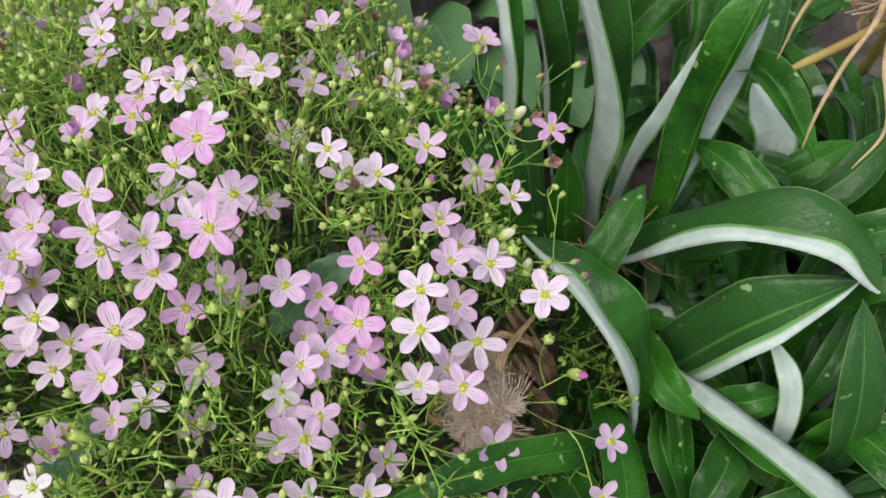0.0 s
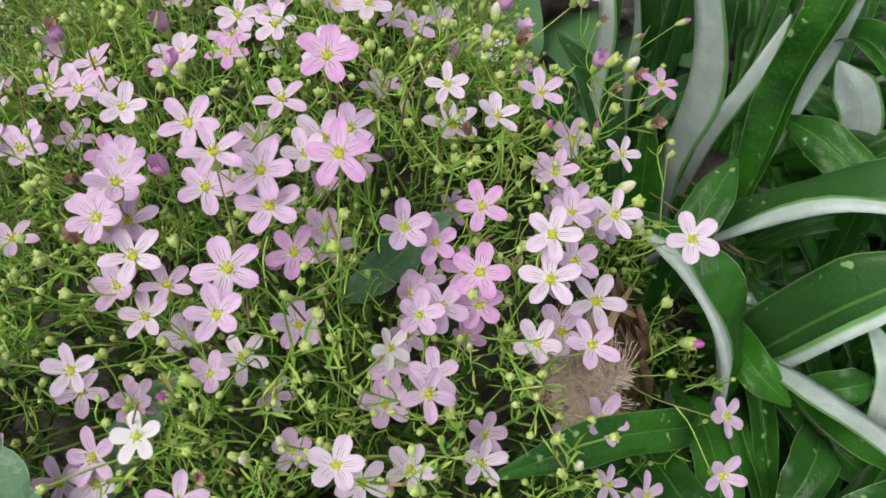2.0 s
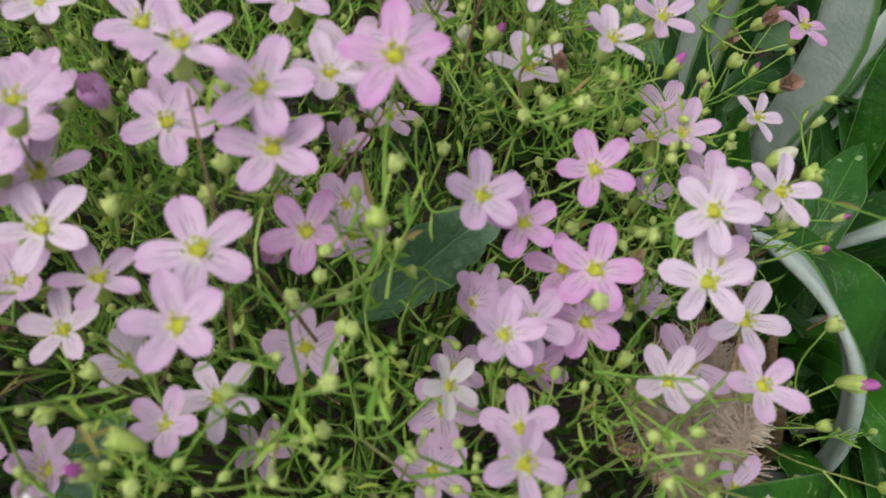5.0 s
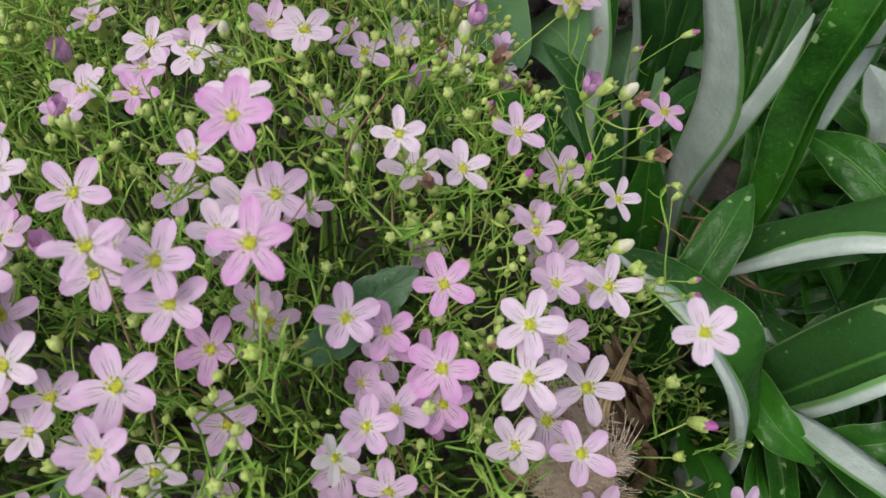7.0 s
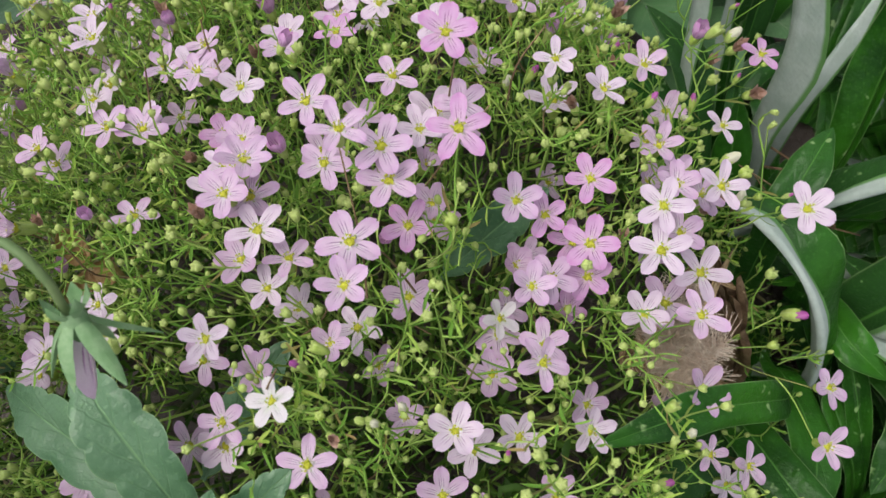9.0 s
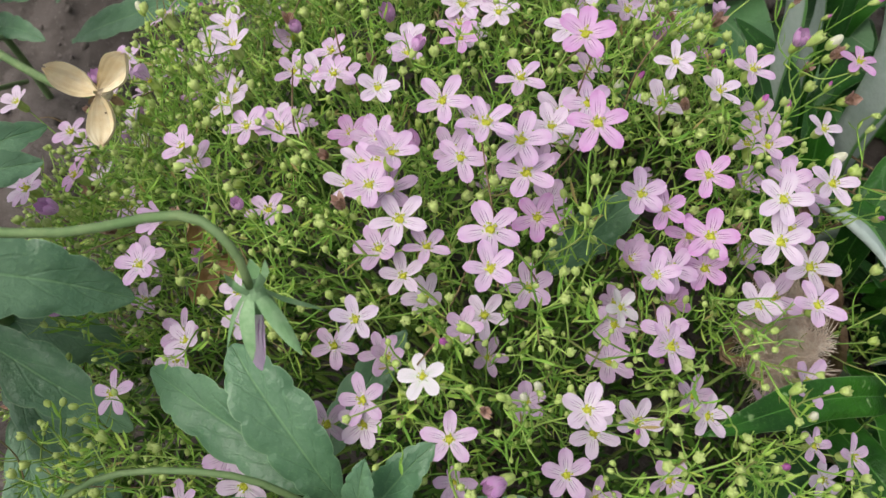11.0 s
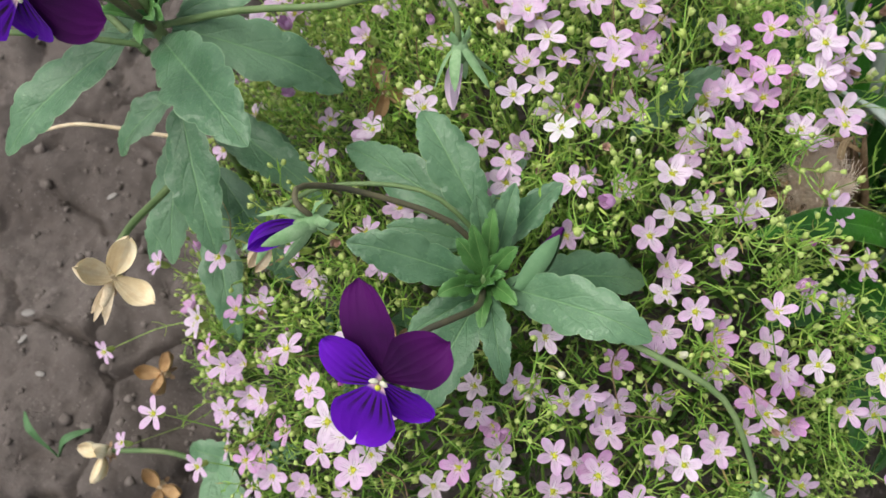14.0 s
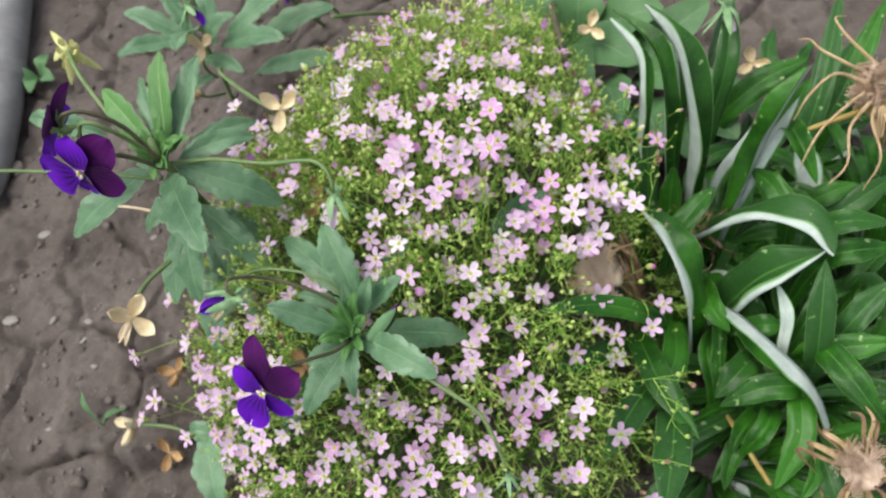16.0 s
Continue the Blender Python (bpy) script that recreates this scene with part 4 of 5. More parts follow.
calyx(P, (42, -33, 88), (0.25, -0.6, -0.75), 0.6, VIOLET, 3, "nodding faded violet bud")


def pointed_bud(plant, foot, tip):
    o = inside(plant)
    a, b = mm(*foot) - o, mm(*tip) - o
    g = Geo()
    p = spline([a, (a + b) / 2, b], 12)
    g.tube(p, (0.0008, 0.0012, 0.0014, 0.0012, 0.0004), 9)
    ob = part("bud", g.mesh("bud", MAROON), plant, "closed pointed grey-green viola bud")
    d = unit(b - a)
    for k in range(5):
        s = unit(np.cross(d, (math.cos(k * 1.6), math.sin(k * 1.6), 0.4)))
        q = Geo()
        q.strip(spline([a + s * 0.0012, a + s * 0.0021 + (b - a) * 0.45, a + s * 0.0008 + (b - a) * (0.80 + 0.05 * k)], 9), 0.0015, -s)
        part("sepal", q.mesh("sepal", VIOLA_BACK), ob)


pointed_bud(P, (-4, -7, 107), (3, 4, 111))

# -- the far shoot --
Q = viola_q
add_stem(Q, ((-92, 40, -2), (-90, 38, 40), (-82, 33, 90), (-77, 29, 130), (-79, 32, 138)), (1.6, 1.5, 1.4, 1.2), VIOLA_STEM, label="ridged green stem")
viola_leaf(Q, (-47, 0, 137), (-74, 25, 130), 8.4, 4, (0.1, -0.35, 0.93))
viola_leaf(Q, (-104, 3, 120), (-80, 26, 130), 7.6, 3, (-0.15, -0.35, 0.92))
viola_leaf(Q, (-45, 31, 109), (-74, 29, 128), 8.0, 4, (0.1, -0.3, 0.95))
viola_leaf(Q, (-84, 59, 145), (-77, 33, 131), 5.4, 2, (0.1, -0.7, 0.7), (YOUNG_LEAF, VIOLA_BACK))
viola_leaf(Q, (-76, 64, 138), (-76, 34, 130), 5.4, 2, (0.1, -0.6, 0.8))
viola_leaf(Q, (-96, 56, 134), (-79, 33, 130), 4.0, 2, (0, -0.6, 0.8))
viola_leaf(Q, (-108, 50, 133), (-81, 32, 131), 5.6, 2, (0.1, -0.5, 0.85), (YOUNG_LEAF, VIOLA_BACK))
viola_leaf(Q, (-122, 32, 140), (-96, 32, 136), 5.0, 3, (0, -0.4, 0.9))
viola_leaf(Q, (-56, 47, 122), (-74, 32, 128), 5.0, 3, (0.2, -0.3, 0.9))
viola_leaf(Q, (-60, 55, 118), (-75, 33, 126), 5.0, 3, (0.2, -0.3, 0.9))
viola_leaf(Q, (-68, -3, 96), (-78, 24, 112), 7.4, 3, (0, -0.3, 0.95))
viola_leaf(Q, (-84, -2, 84), (-82, 24, 100), 7.4, 3, (-0.1, -0.3, 0.95))
viola_leaf(Q, (-50, 14, 92), (-78, 28, 104), 6.6, 3, (0.1, -0.3, 0.95))
viola_leaf(Q, (-98, 18, 96), (-82, 30, 106), 6.0, 3, (-0.2, -0.2, 0.95))
viola_leaf(Q, (-60, 2, 70), (-84, 26, 80), 7.0, 4)
viola_leaf(Q, (-76, -10, 56), (-86, 20, 70), 7.0, 4)
viola_leaf(Q, (-100, 4, 66), (-88, 30, 76), 6.5, 4)
viola_leaf(Q, (-62, 30, 74), (-86, 34, 84), 7.0, 4)
viola_leaf(Q, (-96, 34, 118), (-80, 30, 124), 4.0, 3)
for tip, half in (((-72, 30, 138), 2.2), ((-70, 24, 137), 2.4), ((-84, 28, 138), 2.0), ((-78, 40, 141), 2.0), ((-86, 36, 137), 2.2), ((-74, 20, 135), 2.0), ((-68, 36, 136), 2.4)):
    viola_leaf(Q, tip, (-78, 30, 131), half, 1.5, (0, -0.4, 0.9), (YOUNG_LEAF, VIOLA_BACK))
for k in range(8):
    a, tall = k * 2.4 + 0.7, 1 - k / 11
    viola_leaf(Q, (-77 + (4.0 + 5.0 * tall) * math.cos(a), 29 + (4.0 + 5.0 * tall) * math.sin(a), 141 - 4.0 * tall), (-77 + math.cos(a), 29 + math.sin(a), 131), 1.5 + 1.1 * tall, 2.0 * tall,
               (-0.5 * math.cos(a), -0.5 * math.sin(a) - 0.2, 0.85), (YOUNG_LEAF, VIOLA_BACK), fold=24)
add_stem(Q, ((-76, 27, 132), (-80, 29, 148), (-86, 27, 158), (-91, 24, 160), (-94, 22.5, 156)), (0.8, 0.7, 0.6), PURPLE_STEM, "flower_stalk", "arching purplish flower stalk")
add_stem(Q, ((-75, 26, 132), (-74, 20, 148), (-72, 14, 160), (-70, 11, 166), (-69.5, 9, 164)), (0.8, 0.7, 0.6), PURPLE_STEM, "flower_stalk", "arching purplish flower stalk")
viola_flower(Q, (-72, 5.5, 165), (-0.10, -0.86, 0.30), (0.90, 0.25, 0.22), 0.92, "dark purple and violet viola flower", 2, 1.22)
viola_flower(Q, (-97, 22, 155), (-0.93, -0.15, 0.20), (0.15, 0.55, 0.80), 0.85, "violet viola flower turned aside", 3)
add_stem(Q, ((-77, 29, 133), (-79, 26, 148), (-82, 24, 157), (-86, 23, 158), (-89, 22, 153)), (0.75, 0.7, 0.6), VIOLA_STEM, "flower_stalk", "hooked grey-green flower stalk")
calyx(Q, (-89.5, 21.5, 151), (-0.1, -0.5, -0.8), 0.6, None, 15, "small hooked green bud")
add_stem(Q, ((-76, 30, 128), (-60, 32, 131), (-41, 31, 135), (-24, 31, 141), (-18, 28, 140), (-17, 25, 135)), (0.75, 0.65, 0.58, 0.5), VIOLA_STEM, "flower_stalk", "long arching green flower stalk")
calyx(Q, (-17, 25, 134), (0.15, -0.65, -0.75), 0.9, PALE, 5, "nodding calyx with pale withered petals")
add_stem(Q, ((-76, 20, 100), (-82, 8, 100), (-84, -2, 104), (-80, -12, 112), (-78, -16, 114)), (0.85, 0.8, 0.8), VIOLA_STEM, "flower_stalk", "green flower stalk")
husk(Q, (-77, -17, 114), (0.45, -0.20, 0.87), 1.08, seed=1, up=(0.05, 1, 0), spread=(88, 186, -14))
add_stem(Q, ((-80, 26, 124), (-100, 40, 128), (-120, 55, 132), (-132, 66, 130)), (0.8, 0.7), VIOLA_STEM, "flower_stalk", "green flower stalk")
calyx(Q, (-132, 66, 130), (-0.4, 0.2, -0.6), 1.25, SEPAL_YELLOW, 6, "yellowed calyx", SEPAL_YELLOW)
add_stem(Q, ((-76, 22, 132), (-88, 17, 140), (-104, 13, 144), (-128, 7, 148), (-158, -2, 150)), (0.6, 0.5, 0.45), VIOLA_STEM, "flower_stalk", "long bare green stalk")
add_stem(Q, ((-84, 28, 88), (-105, 29, 89), (-116, 28, 91), (-127, 27, 88)), (0.55, 0.45), TAN, "flower_stalk", "dry pale stalk")

# -- the shoots behind and in front, over the soil --
viola_r = thing("viola_plant", (-0.150, 0.130, 0.0), "viola seedling behind with a violet bud and dry husks", "viola", "violas")
R_ = viola_r
add_stem(R_, ((-150, 130, -2), (-146, 132, 30), (-140, 128, 60)), (1.2, 1.0), VIOLA_STEM, label="green stem")
viola_leaf(R_, (-176, 112, 62), (-150, 134, 50), 6.0, 4)
viola_leaf(R_, (-186, 138, 60), (-150, 134, 48), 6.0, 5)
viola_leaf(R_, (-168, 150, 70), (-148, 132, 52), 5.0, 4)
viola_leaf(R_, (-126, 140, 64), (-146, 130, 50), 5.0, 4)
viola_leaf(R_, (-118, 118, 52), (-146, 128, 44), 5.0, 4)
add_stem(R_, ((-146, 130, 40), (-142, 138, 70), (-134, 128, 84)), (0.8, 0.7), VIOLA_STEM, "flower_stalk")
for tip, foot, half in (((-138, 110, 74), (-146, 136, 56), 7), ((-108, 158, 60), (-140, 140, 44), 7), ((-96, 128, 66), (-138, 134, 48), 7), ((-152, 104, 40), (-150, 132, 26), 7),
                        ((-92, 166, 44), (-136, 148, 30), 8), ((-120, 180, 50), (-142, 146, 34), 7), ((-80, 140, 40), (-130, 136, 26), 7), ((-160, 168, 50), (-150, 142, 36), 7)):
    viola_leaf(R_, tip, foot, half, 4)
for row in (((-120, 190, -2), (-116, 170, 40), (-104, 150, 72)), ((-110, 196, -2), (-108, 178, 36), (-112, 160, 70)), ((-70, 200, -2), (-74, 176, 30), (-84, 150, 56))):
    add_stem(R_, row, (1.1, 0.9), VIOLA_STEM, label="green stem")
calyx(R_, (-112, 158, 72), (0.3, -0.4, -0.4), 1.1, VIOLET, 14, "nodding violet bud")
calyx(R_, (-134, 126, 84), (0.5, -0.5, -0.4), 1.0, VIOLET, 8, "nodding violet bud")
add_stem(R_, ((-146, 128, 30), (-140, 120, 50), (-136, 122, 60)), (0.8, 0.7), VIOLA_STEM, "flower_stalk")
husk(R_, (-136, 122, 62), (0.2, -0.4, 0.9), 1.0, seed=2)
add_stem(R_, ((-146, 126, 20), (-136, 108, 44), (-131, 100, 58)), (0.8, 0.7), VIOLA_STEM, "flower_stalk")
husk(R_, (-131, 99, 60), (-0.5, -0.5, 0.6), 1.05, "ochre-brown seed husk hanging open", 3, paper=OLD_HUSK)
add_stem(R_, ((-140, 128, 40), (-100, 90, 90), (-70, 70, 106), (-55, 63, 113)), (0.9, 0.8, 0.7), VIOLA_STEM, "flower_stalk")
husk(R_, (-54, 62, 116), (0.1, -0.5, 0.85), 1.0, seed=4)
viola_s = thing("viola_plant", (-0.085, -0.040, 0.0), "low viola shoot at the soil's edge with dry husks", "viola", "violas")
S_ = viola_s
add_stem(S_, ((-80, -34, -2), (-82, -38, 12), (-88, -40, 22)), (1.2, 1.0), VIOLA_STEM, label="green stem")
viola_leaf(S_, (-72, -62, 18), (-90, -32, 22), 9.0, 5)
viola_leaf(S_, (-96, -34, 24), (-76, -36, 18), 6.0, 4)
viola_leaf(S_, (-62, -30, 30), (-82, -38, 16), 6.0, 4)
add_stem(S_, ((-86, -38, 20), (-100, -36, 26), (-117, -38, 26)), (0.8, 0.7), VIOLA_STEM, "flower_stalk")
husk(S_, (-119, -39, 26), (-0.4, -0.5, 0.75), 1.0, seed=5)
husk(S_, (-108, -44, 10), (0.2, -0.5, 0.8), 0.95, "fallen brown seed husk", 6, paper=OLD_HUSK)
husk(S_, (-116, -12, 14), (-0.2, -0.3, 0.9), 1.0, "fallen ochre-brown seed husk", 7, paper=OLD_HUSK)
husk(P, (-29, -14, 86), (-0.1, -0.5, 0.85), 1.0, "ochre-brown seed husk under the leaves", 8, paper=OLD_HUSK)
husk(P, (-42, 44, 90), (0.2, -0.4, 0.9), 1.0, "brown seed husk among the flowers", 9, paper=OLD_HUSK)

# ---- behind and around ----
weed = thing("broad_leaved_plant", (0.020, 0.165, 0.0), "broad dull green leaves in the shade behind the flowers", "plant")
for tip, foot, half in (((34, 128, 40), (10, 170, 20), 13), ((52, 150, 44), (18, 172, 22), 12), ((6, 150, 36), (20, 176, 20), 12), ((20, 190, 50), (22, 168, 20), 12),
                        ((-20, 176, 40), (14, 170, 18), 11), ((58, 176, 50), (26, 172, 22), 11), ((40, 120, 26), (30, 150, 14), 10), ((70, 158, 34), (40, 168, 18), 10)):
    add_leaf(weed, (foot, tuple((np.array(foot) * 0.55 + np.array(tip) * 0.45) + Z * 8), tip), half, (0, -0.3, 0.95), (DULL_TOP, VIOLA_BACK), fold=12, shape=spoon, wave=0.08, n=20)
for tip, foot, half in (((50, 118, 46), (34, 158, 18), 10), ((66, 112, 44), (52, 150, 16), 10), ((72, 136, 50), (48, 160, 18), 10), ((62, 104, 30), (60, 136, 12), 9), ((88, 142, 42), (56, 160, 16), 9),
                        ((80, 116, 28), (70, 146, 12), 9), ((30, 104, 30), (30, 140, 14), 10), ((96, 128, 30), (76, 150, 10), 9), ((46, 196, 46), (44, 164, 16), 12), ((-4, 192, 40), (20, 172, 16), 11),
                        ((76, 186, 44), (52, 166, 16), 10), ((104, 146, 26), (80, 158, 10), 8)):
    add_leaf(weed, (foot, tuple((np.array(foot) * 0.55 + np.array(tip) * 0.45) + Z * 8), tip), half, (0, -0.3, 0.95), (DULL_TOP, VIOLA_BACK), fold=12, shape=spoon, wave=0.10, n=20)
add_stem(weed, ((2, 205, -2), (8, 186, 32), (14, 160, 62), (23, 134, 76), (29, 120, 72)), (1.7, 1.6, 1.3), PURPLE_STEM, label="brown-green stalk")
add_stem(weed, ((-12, 205, -2), (0, 186, 30), (8, 178, 34)), (1.2, 1.0), VIOLA_STEM, label="pale stalk")
husk(weed, (29, 163, 48), (0.2, -0.5, 0.8), 1.0, seed=11)
husk(weed, (97, 162, 36), (0.0, -0.5, 0.85), 1.0, seed=12)
for tip, foot, half in (((84, 178, 60), (80, 172, 10), 3), ((86, 186, 56), (80, 172, 10), 3)):
    viola_leaf(weed, tip, foot, half, 3)
calyx(weed, (82, 158, 74), (0.2, -0.5, -0.7), 1.2, PALE, 12, "yellow-green calyx with a pale violet petal")


def drip_hose():
    ob = thing("drip_hose", (-0.262, 0.09, 0.0), "dark grey plastic drip hose lying on the soil", "hose")
    o = inside(ob)
    g = Geo()
    line = spline([mm(-430, 420, 9), mm(-350, 262, 9), mm(-300, 150, 9), mm(-276, 95, 9), mm(-268, 50, 8), mm(-290, -10, 8), mm(-350, -80, 8), mm(-480, -180, 8)], 70)
    g.tube(line - o, (0.0105, 0.0105), 18)
    part("hose_pipe", g.mesh("hose_pipe", HOSE), ob)
    c = Geo()
    p = spline([mm(-292, 133, 9), mm(-290, 128, 9), mm(-287, 122, 9)], 5)
    c.tube(p - o, (0.0113, 0.0113), 18)
    part("hose_ring", c.mesh("hose_ring", HOSE), ob, "raised ring on the hose")


drip_hose()


def sprout(x, y, label, count, size, seed):
    """A small seedling at the soil's surface."""
    r = np.random.default_rng(seed)
    ob = thing("seedling", (x / 1000, y / 1000, soil_z(x / 1000, y / 1000) - 0.001), label, "plant", "seedlings")
    base = soil_z(x / 1000, y / 1000) * 1000
    for k in range(count):
        a = k * 6.28 / count + r.normal(0, 0.3)
        d = np.array((math.cos(a), math.sin(a), 0))
        q = np.array((x, y, base))
        add_leaf(ob, (tuple(q), tuple(q + d * size * 0.5 + Z * size * 0.6), tuple(q + d * size + Z * size * 0.5)), size * (0.35 if count > 2 else 0.08), (0, -0.2, 1), (DULL_TOP, VIOLA_BACK), fold=14, shape=spoon, n=14, cols=7)


sprout(-96, -78, "small green seedling on the soil", 5, 12, 2)
sprout(-150, -40, "single grass-like green shoot", 2, 16, 3)
sprout(-272, 132, "pale green seedling beside the hose", 4, 13, 4)
sprout(-66, -70, "low green seedling under the flowers", 6, 16, 5)

# ---- the mound of small pink flowers ----
mound = thing("gypsophila_plant", (0.0, 0.03, 0.0), "airy mound of tiny pale pink five-petalled flowers on thread-like green stems", "flower")
MID = np.array((0.0, 0.03, 0.0))


def dome(x, y):
    """Height of the mound's outer face in metres; zero outside."""
    ry = 0.112 if y < 0.035 else 0.138
    r = np.hypot(x / (0.087 - 0.35 * max(0.0, y - 0.05) if x > 0 else 0.107), (y - 0.035) / ry)
    return 0.120 * max(0.0, 1 - r**3) ** 0.5


def head_gap(p):
    """The hollow at the mound's edge where the fluffy dry head stands."""
    return np.hypot(p[0] - 0.060, p[1] - 0.040) < 0.015 and p[2] > 0.045


def petal_mesh(name, length, width, notch, material, cup):
    g = Geo()
    n, c = 9, 7
    t = np.linspace(0, 1, n)
    s = np.linspace(-1, 1, c)
    w = width * np.sqrt(np.clip(1 - np.where(t < 0.64, (t - 0.64) / 0.67, (t - 0.64) / 0.365) ** 2, 0.002, 1))
    rows = []
    for i in range(n):
        x = length * (t[i] - notch * (1 - np.abs(s)) * t[i] ** 6)
        z = cup * length * (t[i] ** 1.5 * 0.45 - 0.42 * t[i] ** 4) + 0.22 * width * np.abs(s) ** 1.6 * np.sin(t[i] * 2.6) - 0.05 * width * np.cos(s * 7)
        rows.append(np.stack([x + 0.0004, s * w[i], z], 1))
    g.grid(np.array(rows))
    return g.mesh(name, material)


PETALS = {}
for key, material in (("pink", PINK), ("rose", ROSE), ("pale", PALE), ("white", WHITE)):
    PETALS[key] = [petal_mesh("petal", 0.00365, w, nt_, material, cup) for w, nt_, cup in
                   ((0.00098, 0.0, 0.25), (0.00107, 0.05, 0.10), (0.00090, 0.02, 0.35), (0.00114, 0.06, 0.2))]


def calyx_mesh():
    g = Geo()
    ang = np.linspace(0, 2 * math.pi, 10, endpoint=False)
    rows = []
    for z, r in ((-0.0030, 0.00025), (-0.0026, 0.0007), (-0.0014, 0.00085), (-0.0002, 0.0008), (0.0003, 0.0009)):
        rr = r * (1 + 0.18 * np.cos(ang * 5)) if z > -0.002 else r + 0 * ang
        rows.append(np.stack([rr * np.cos(ang), rr * np.sin(ang), z + (0.0005 * np.cos(ang * 5) if z > 0 else 0 * ang)], 1))
    g.grid(np.array(rows), close=True)
    return g.mesh("calyx", BUD)


def centre_mesh():
    g = Geo()
    g.lump((0, 0, 0.0003), (0.00062, 0.00035), Z, 5, 10)
    for k in range(9):
        a = k * 0.698 + 0.2 * (k % 2)
        r = 0.00072 if k % 2 else 0.00050
        tip = np.array((r * math.cos(a), r * math.sin(a), 0.00125 - 0.0003 * (k % 3)))
        g.tube([(tip[0] * 0.5, tip[1] * 0.5, 0.0002), tip], (0.00007, 0.00006), 3)
        g.lump(tip, (0.00019, 0.00014), (math.cos(a), math.sin(a), 1.5), 4, 5)
    return g.mesh("flower_centre", ANTHER)


CALYX, CENTRE = calyx_mesh(), centre_mesh()
feet = []          # where the flower stalks have to end
taken = []


def flower(p, colour=None, size=None, lean=None, rise=None, wobble=0.15, shut=0.06):
    """One small flower at p (metres), looking up and a little outwards."""
    p = np.asarray(p, float)
    out = p - np.array((0.0, 0.03, 0.03))
    n = unit(unit(out) * 0.56 + Z * 0.75 + np.array((0.03, -0.10, 0)) + rng.normal(size=3) * wobble) if lean is None else unit(lean)
    size = rng.normal(0.95, 0.06) if size is None else size
    colour = rng.choice(["pink", "rose", "pale", "white"], p=[0.64, 0.10, 0.26, 0.0]) if colour is None else colour
    rise = max(0.0, rng.normal(13, 10)) if rise is None else rise
    if rng.random() < shut:
        rise += rng.uniform(25, 55)
    m = facing(p - MID, n, unit(rng.normal(size=3)), size)
    ob = part("flower", CALYX, mound, {"rose": "deeper rose-pink flower", "white": "white flower"}.get(colour, ""), m=m)
    kinds = PETALS[colour]
    k = int(rng.integers(len(kinds)))
    for i in range(5):
        a = i * 72 + rng.normal(0, 4)
        part("petal", kinds[k], ob, m=pose(0, 0, 0.00025 + 0.0001 * (i % 2), 0, 0, a) @ pose(0, 0, 0, rng.normal(0, 5), -(rise + rng.normal(0, 4)), 0)
                    @ Matrix.Diagonal((rng.uniform(0.93, 1.06), rng.uniform(0.93, 1.1), 1, 1)))
    part("flower_centre", CENTRE, ob, m=pose(0, 0, 0, 0, 0, rng.uniform(0, 72)))
    feet.append((p - n * 0.0029 * size, n))
    taken.append(p)


def spray(*places, **kw):
    """The flowers of one branch, in millimetres."""
    kw.setdefault("shut", 0.0)
    for q in places:
        flower(mm(*q), **kw)


spray((1, 19, 120), (26, 34, 103), colour="white", size=0.78, rise=8)
spray((64, 46, 115), (47, 47, 113), (47, 42, 110), (33, 67, 116), (-27, 6, 100), colour="pale", lean=(0.05, -0.22, 0.97), rise=7)
spray((38, 52, 110), (38, 43, 109), (32, 47, 109), (38, 40, 104), (14, 44, 112), (36, 45, 104), colour="rose", lean=(0.0, -0.15, 0.98), rise=12)
spray((27.3, -6.6, 104.9), (21.3, 17.8, 109.5), (22.8, 16.9, 96.0), (19.0, 10.7, 97.4), (29.0, 19.1, 95.3), (24.9, 4.9, 93.1), (38.7, 20.2, 96.7), (23.2, 8.3, 90.2), (23.1, 1.2, 92.9), (12.9, 21.0, 96.5))
spray((6.7, 80.8, 109.6), (-7.4, 72.6, 110.2), (0.5, 83.1, 108.6), (-8.3, 77.8, 105.7), (6.1, 84.2, 107.4), (5.4, 90.9, 112.2), (0.2, 79.5, 108.2), (1.0, 74.5, 111.4))
spray((-18.1, -39.0, 73.5), (-15.6, -44.7, 77.0), (-19.8, -44.6, 74.4))
spray((20.7, -38.6, 92.9), (8.0, -46.6, 97.9), (30.8, -38.1, 89.1))
spray((-9.2, 26.9, 98.4), (-8.9, 17.9, 108.3), (-9.1, 15.1, 105.5), (3.8, 12.7, 112.3), (-7.3, 25.4, 101.7))
spray((39.7, 64.9, 111.4), (46.2, 72.5, 105.4), (59.9, 69.1, 93.1), (51.3, 58.6, 98.2), (56.4, 53.6, 104.4), (50.5, 53.9, 104.0), (55.5, 56.0, 95.6), (48.6, 61.3, 101.5), (57.2, 58.1, 90.3), (33.2, 69.9, 99.2))
spray((-5.3, 100.4, 100.9), (-18.6, 105.2, 92.5), (-10.7, 90.6, 102.9))
spray((-75.3, 68.9, 90.7), (-74.5, 53.5, 99.5), (-62.3, 53.0, 104.8), (-85.5, 73.4, 94.1), (-71.3, 51.1, 103.5))
spray((-31.2, 58.6, 111.3), (-26.1, 58.6, 110.7), (-40.9, 55.0, 111.5), (-41.0, 55.1, 106.2), (-27.9, 61.0, 107.8))
spray((-43.0, 34.9, 112.7))
spray((-27.9, -42.2, 101.5), (-39.0, -37.8, 87.5), (-39.8, -29.0, 99.6), (-31.0, -36.7, 112.8))
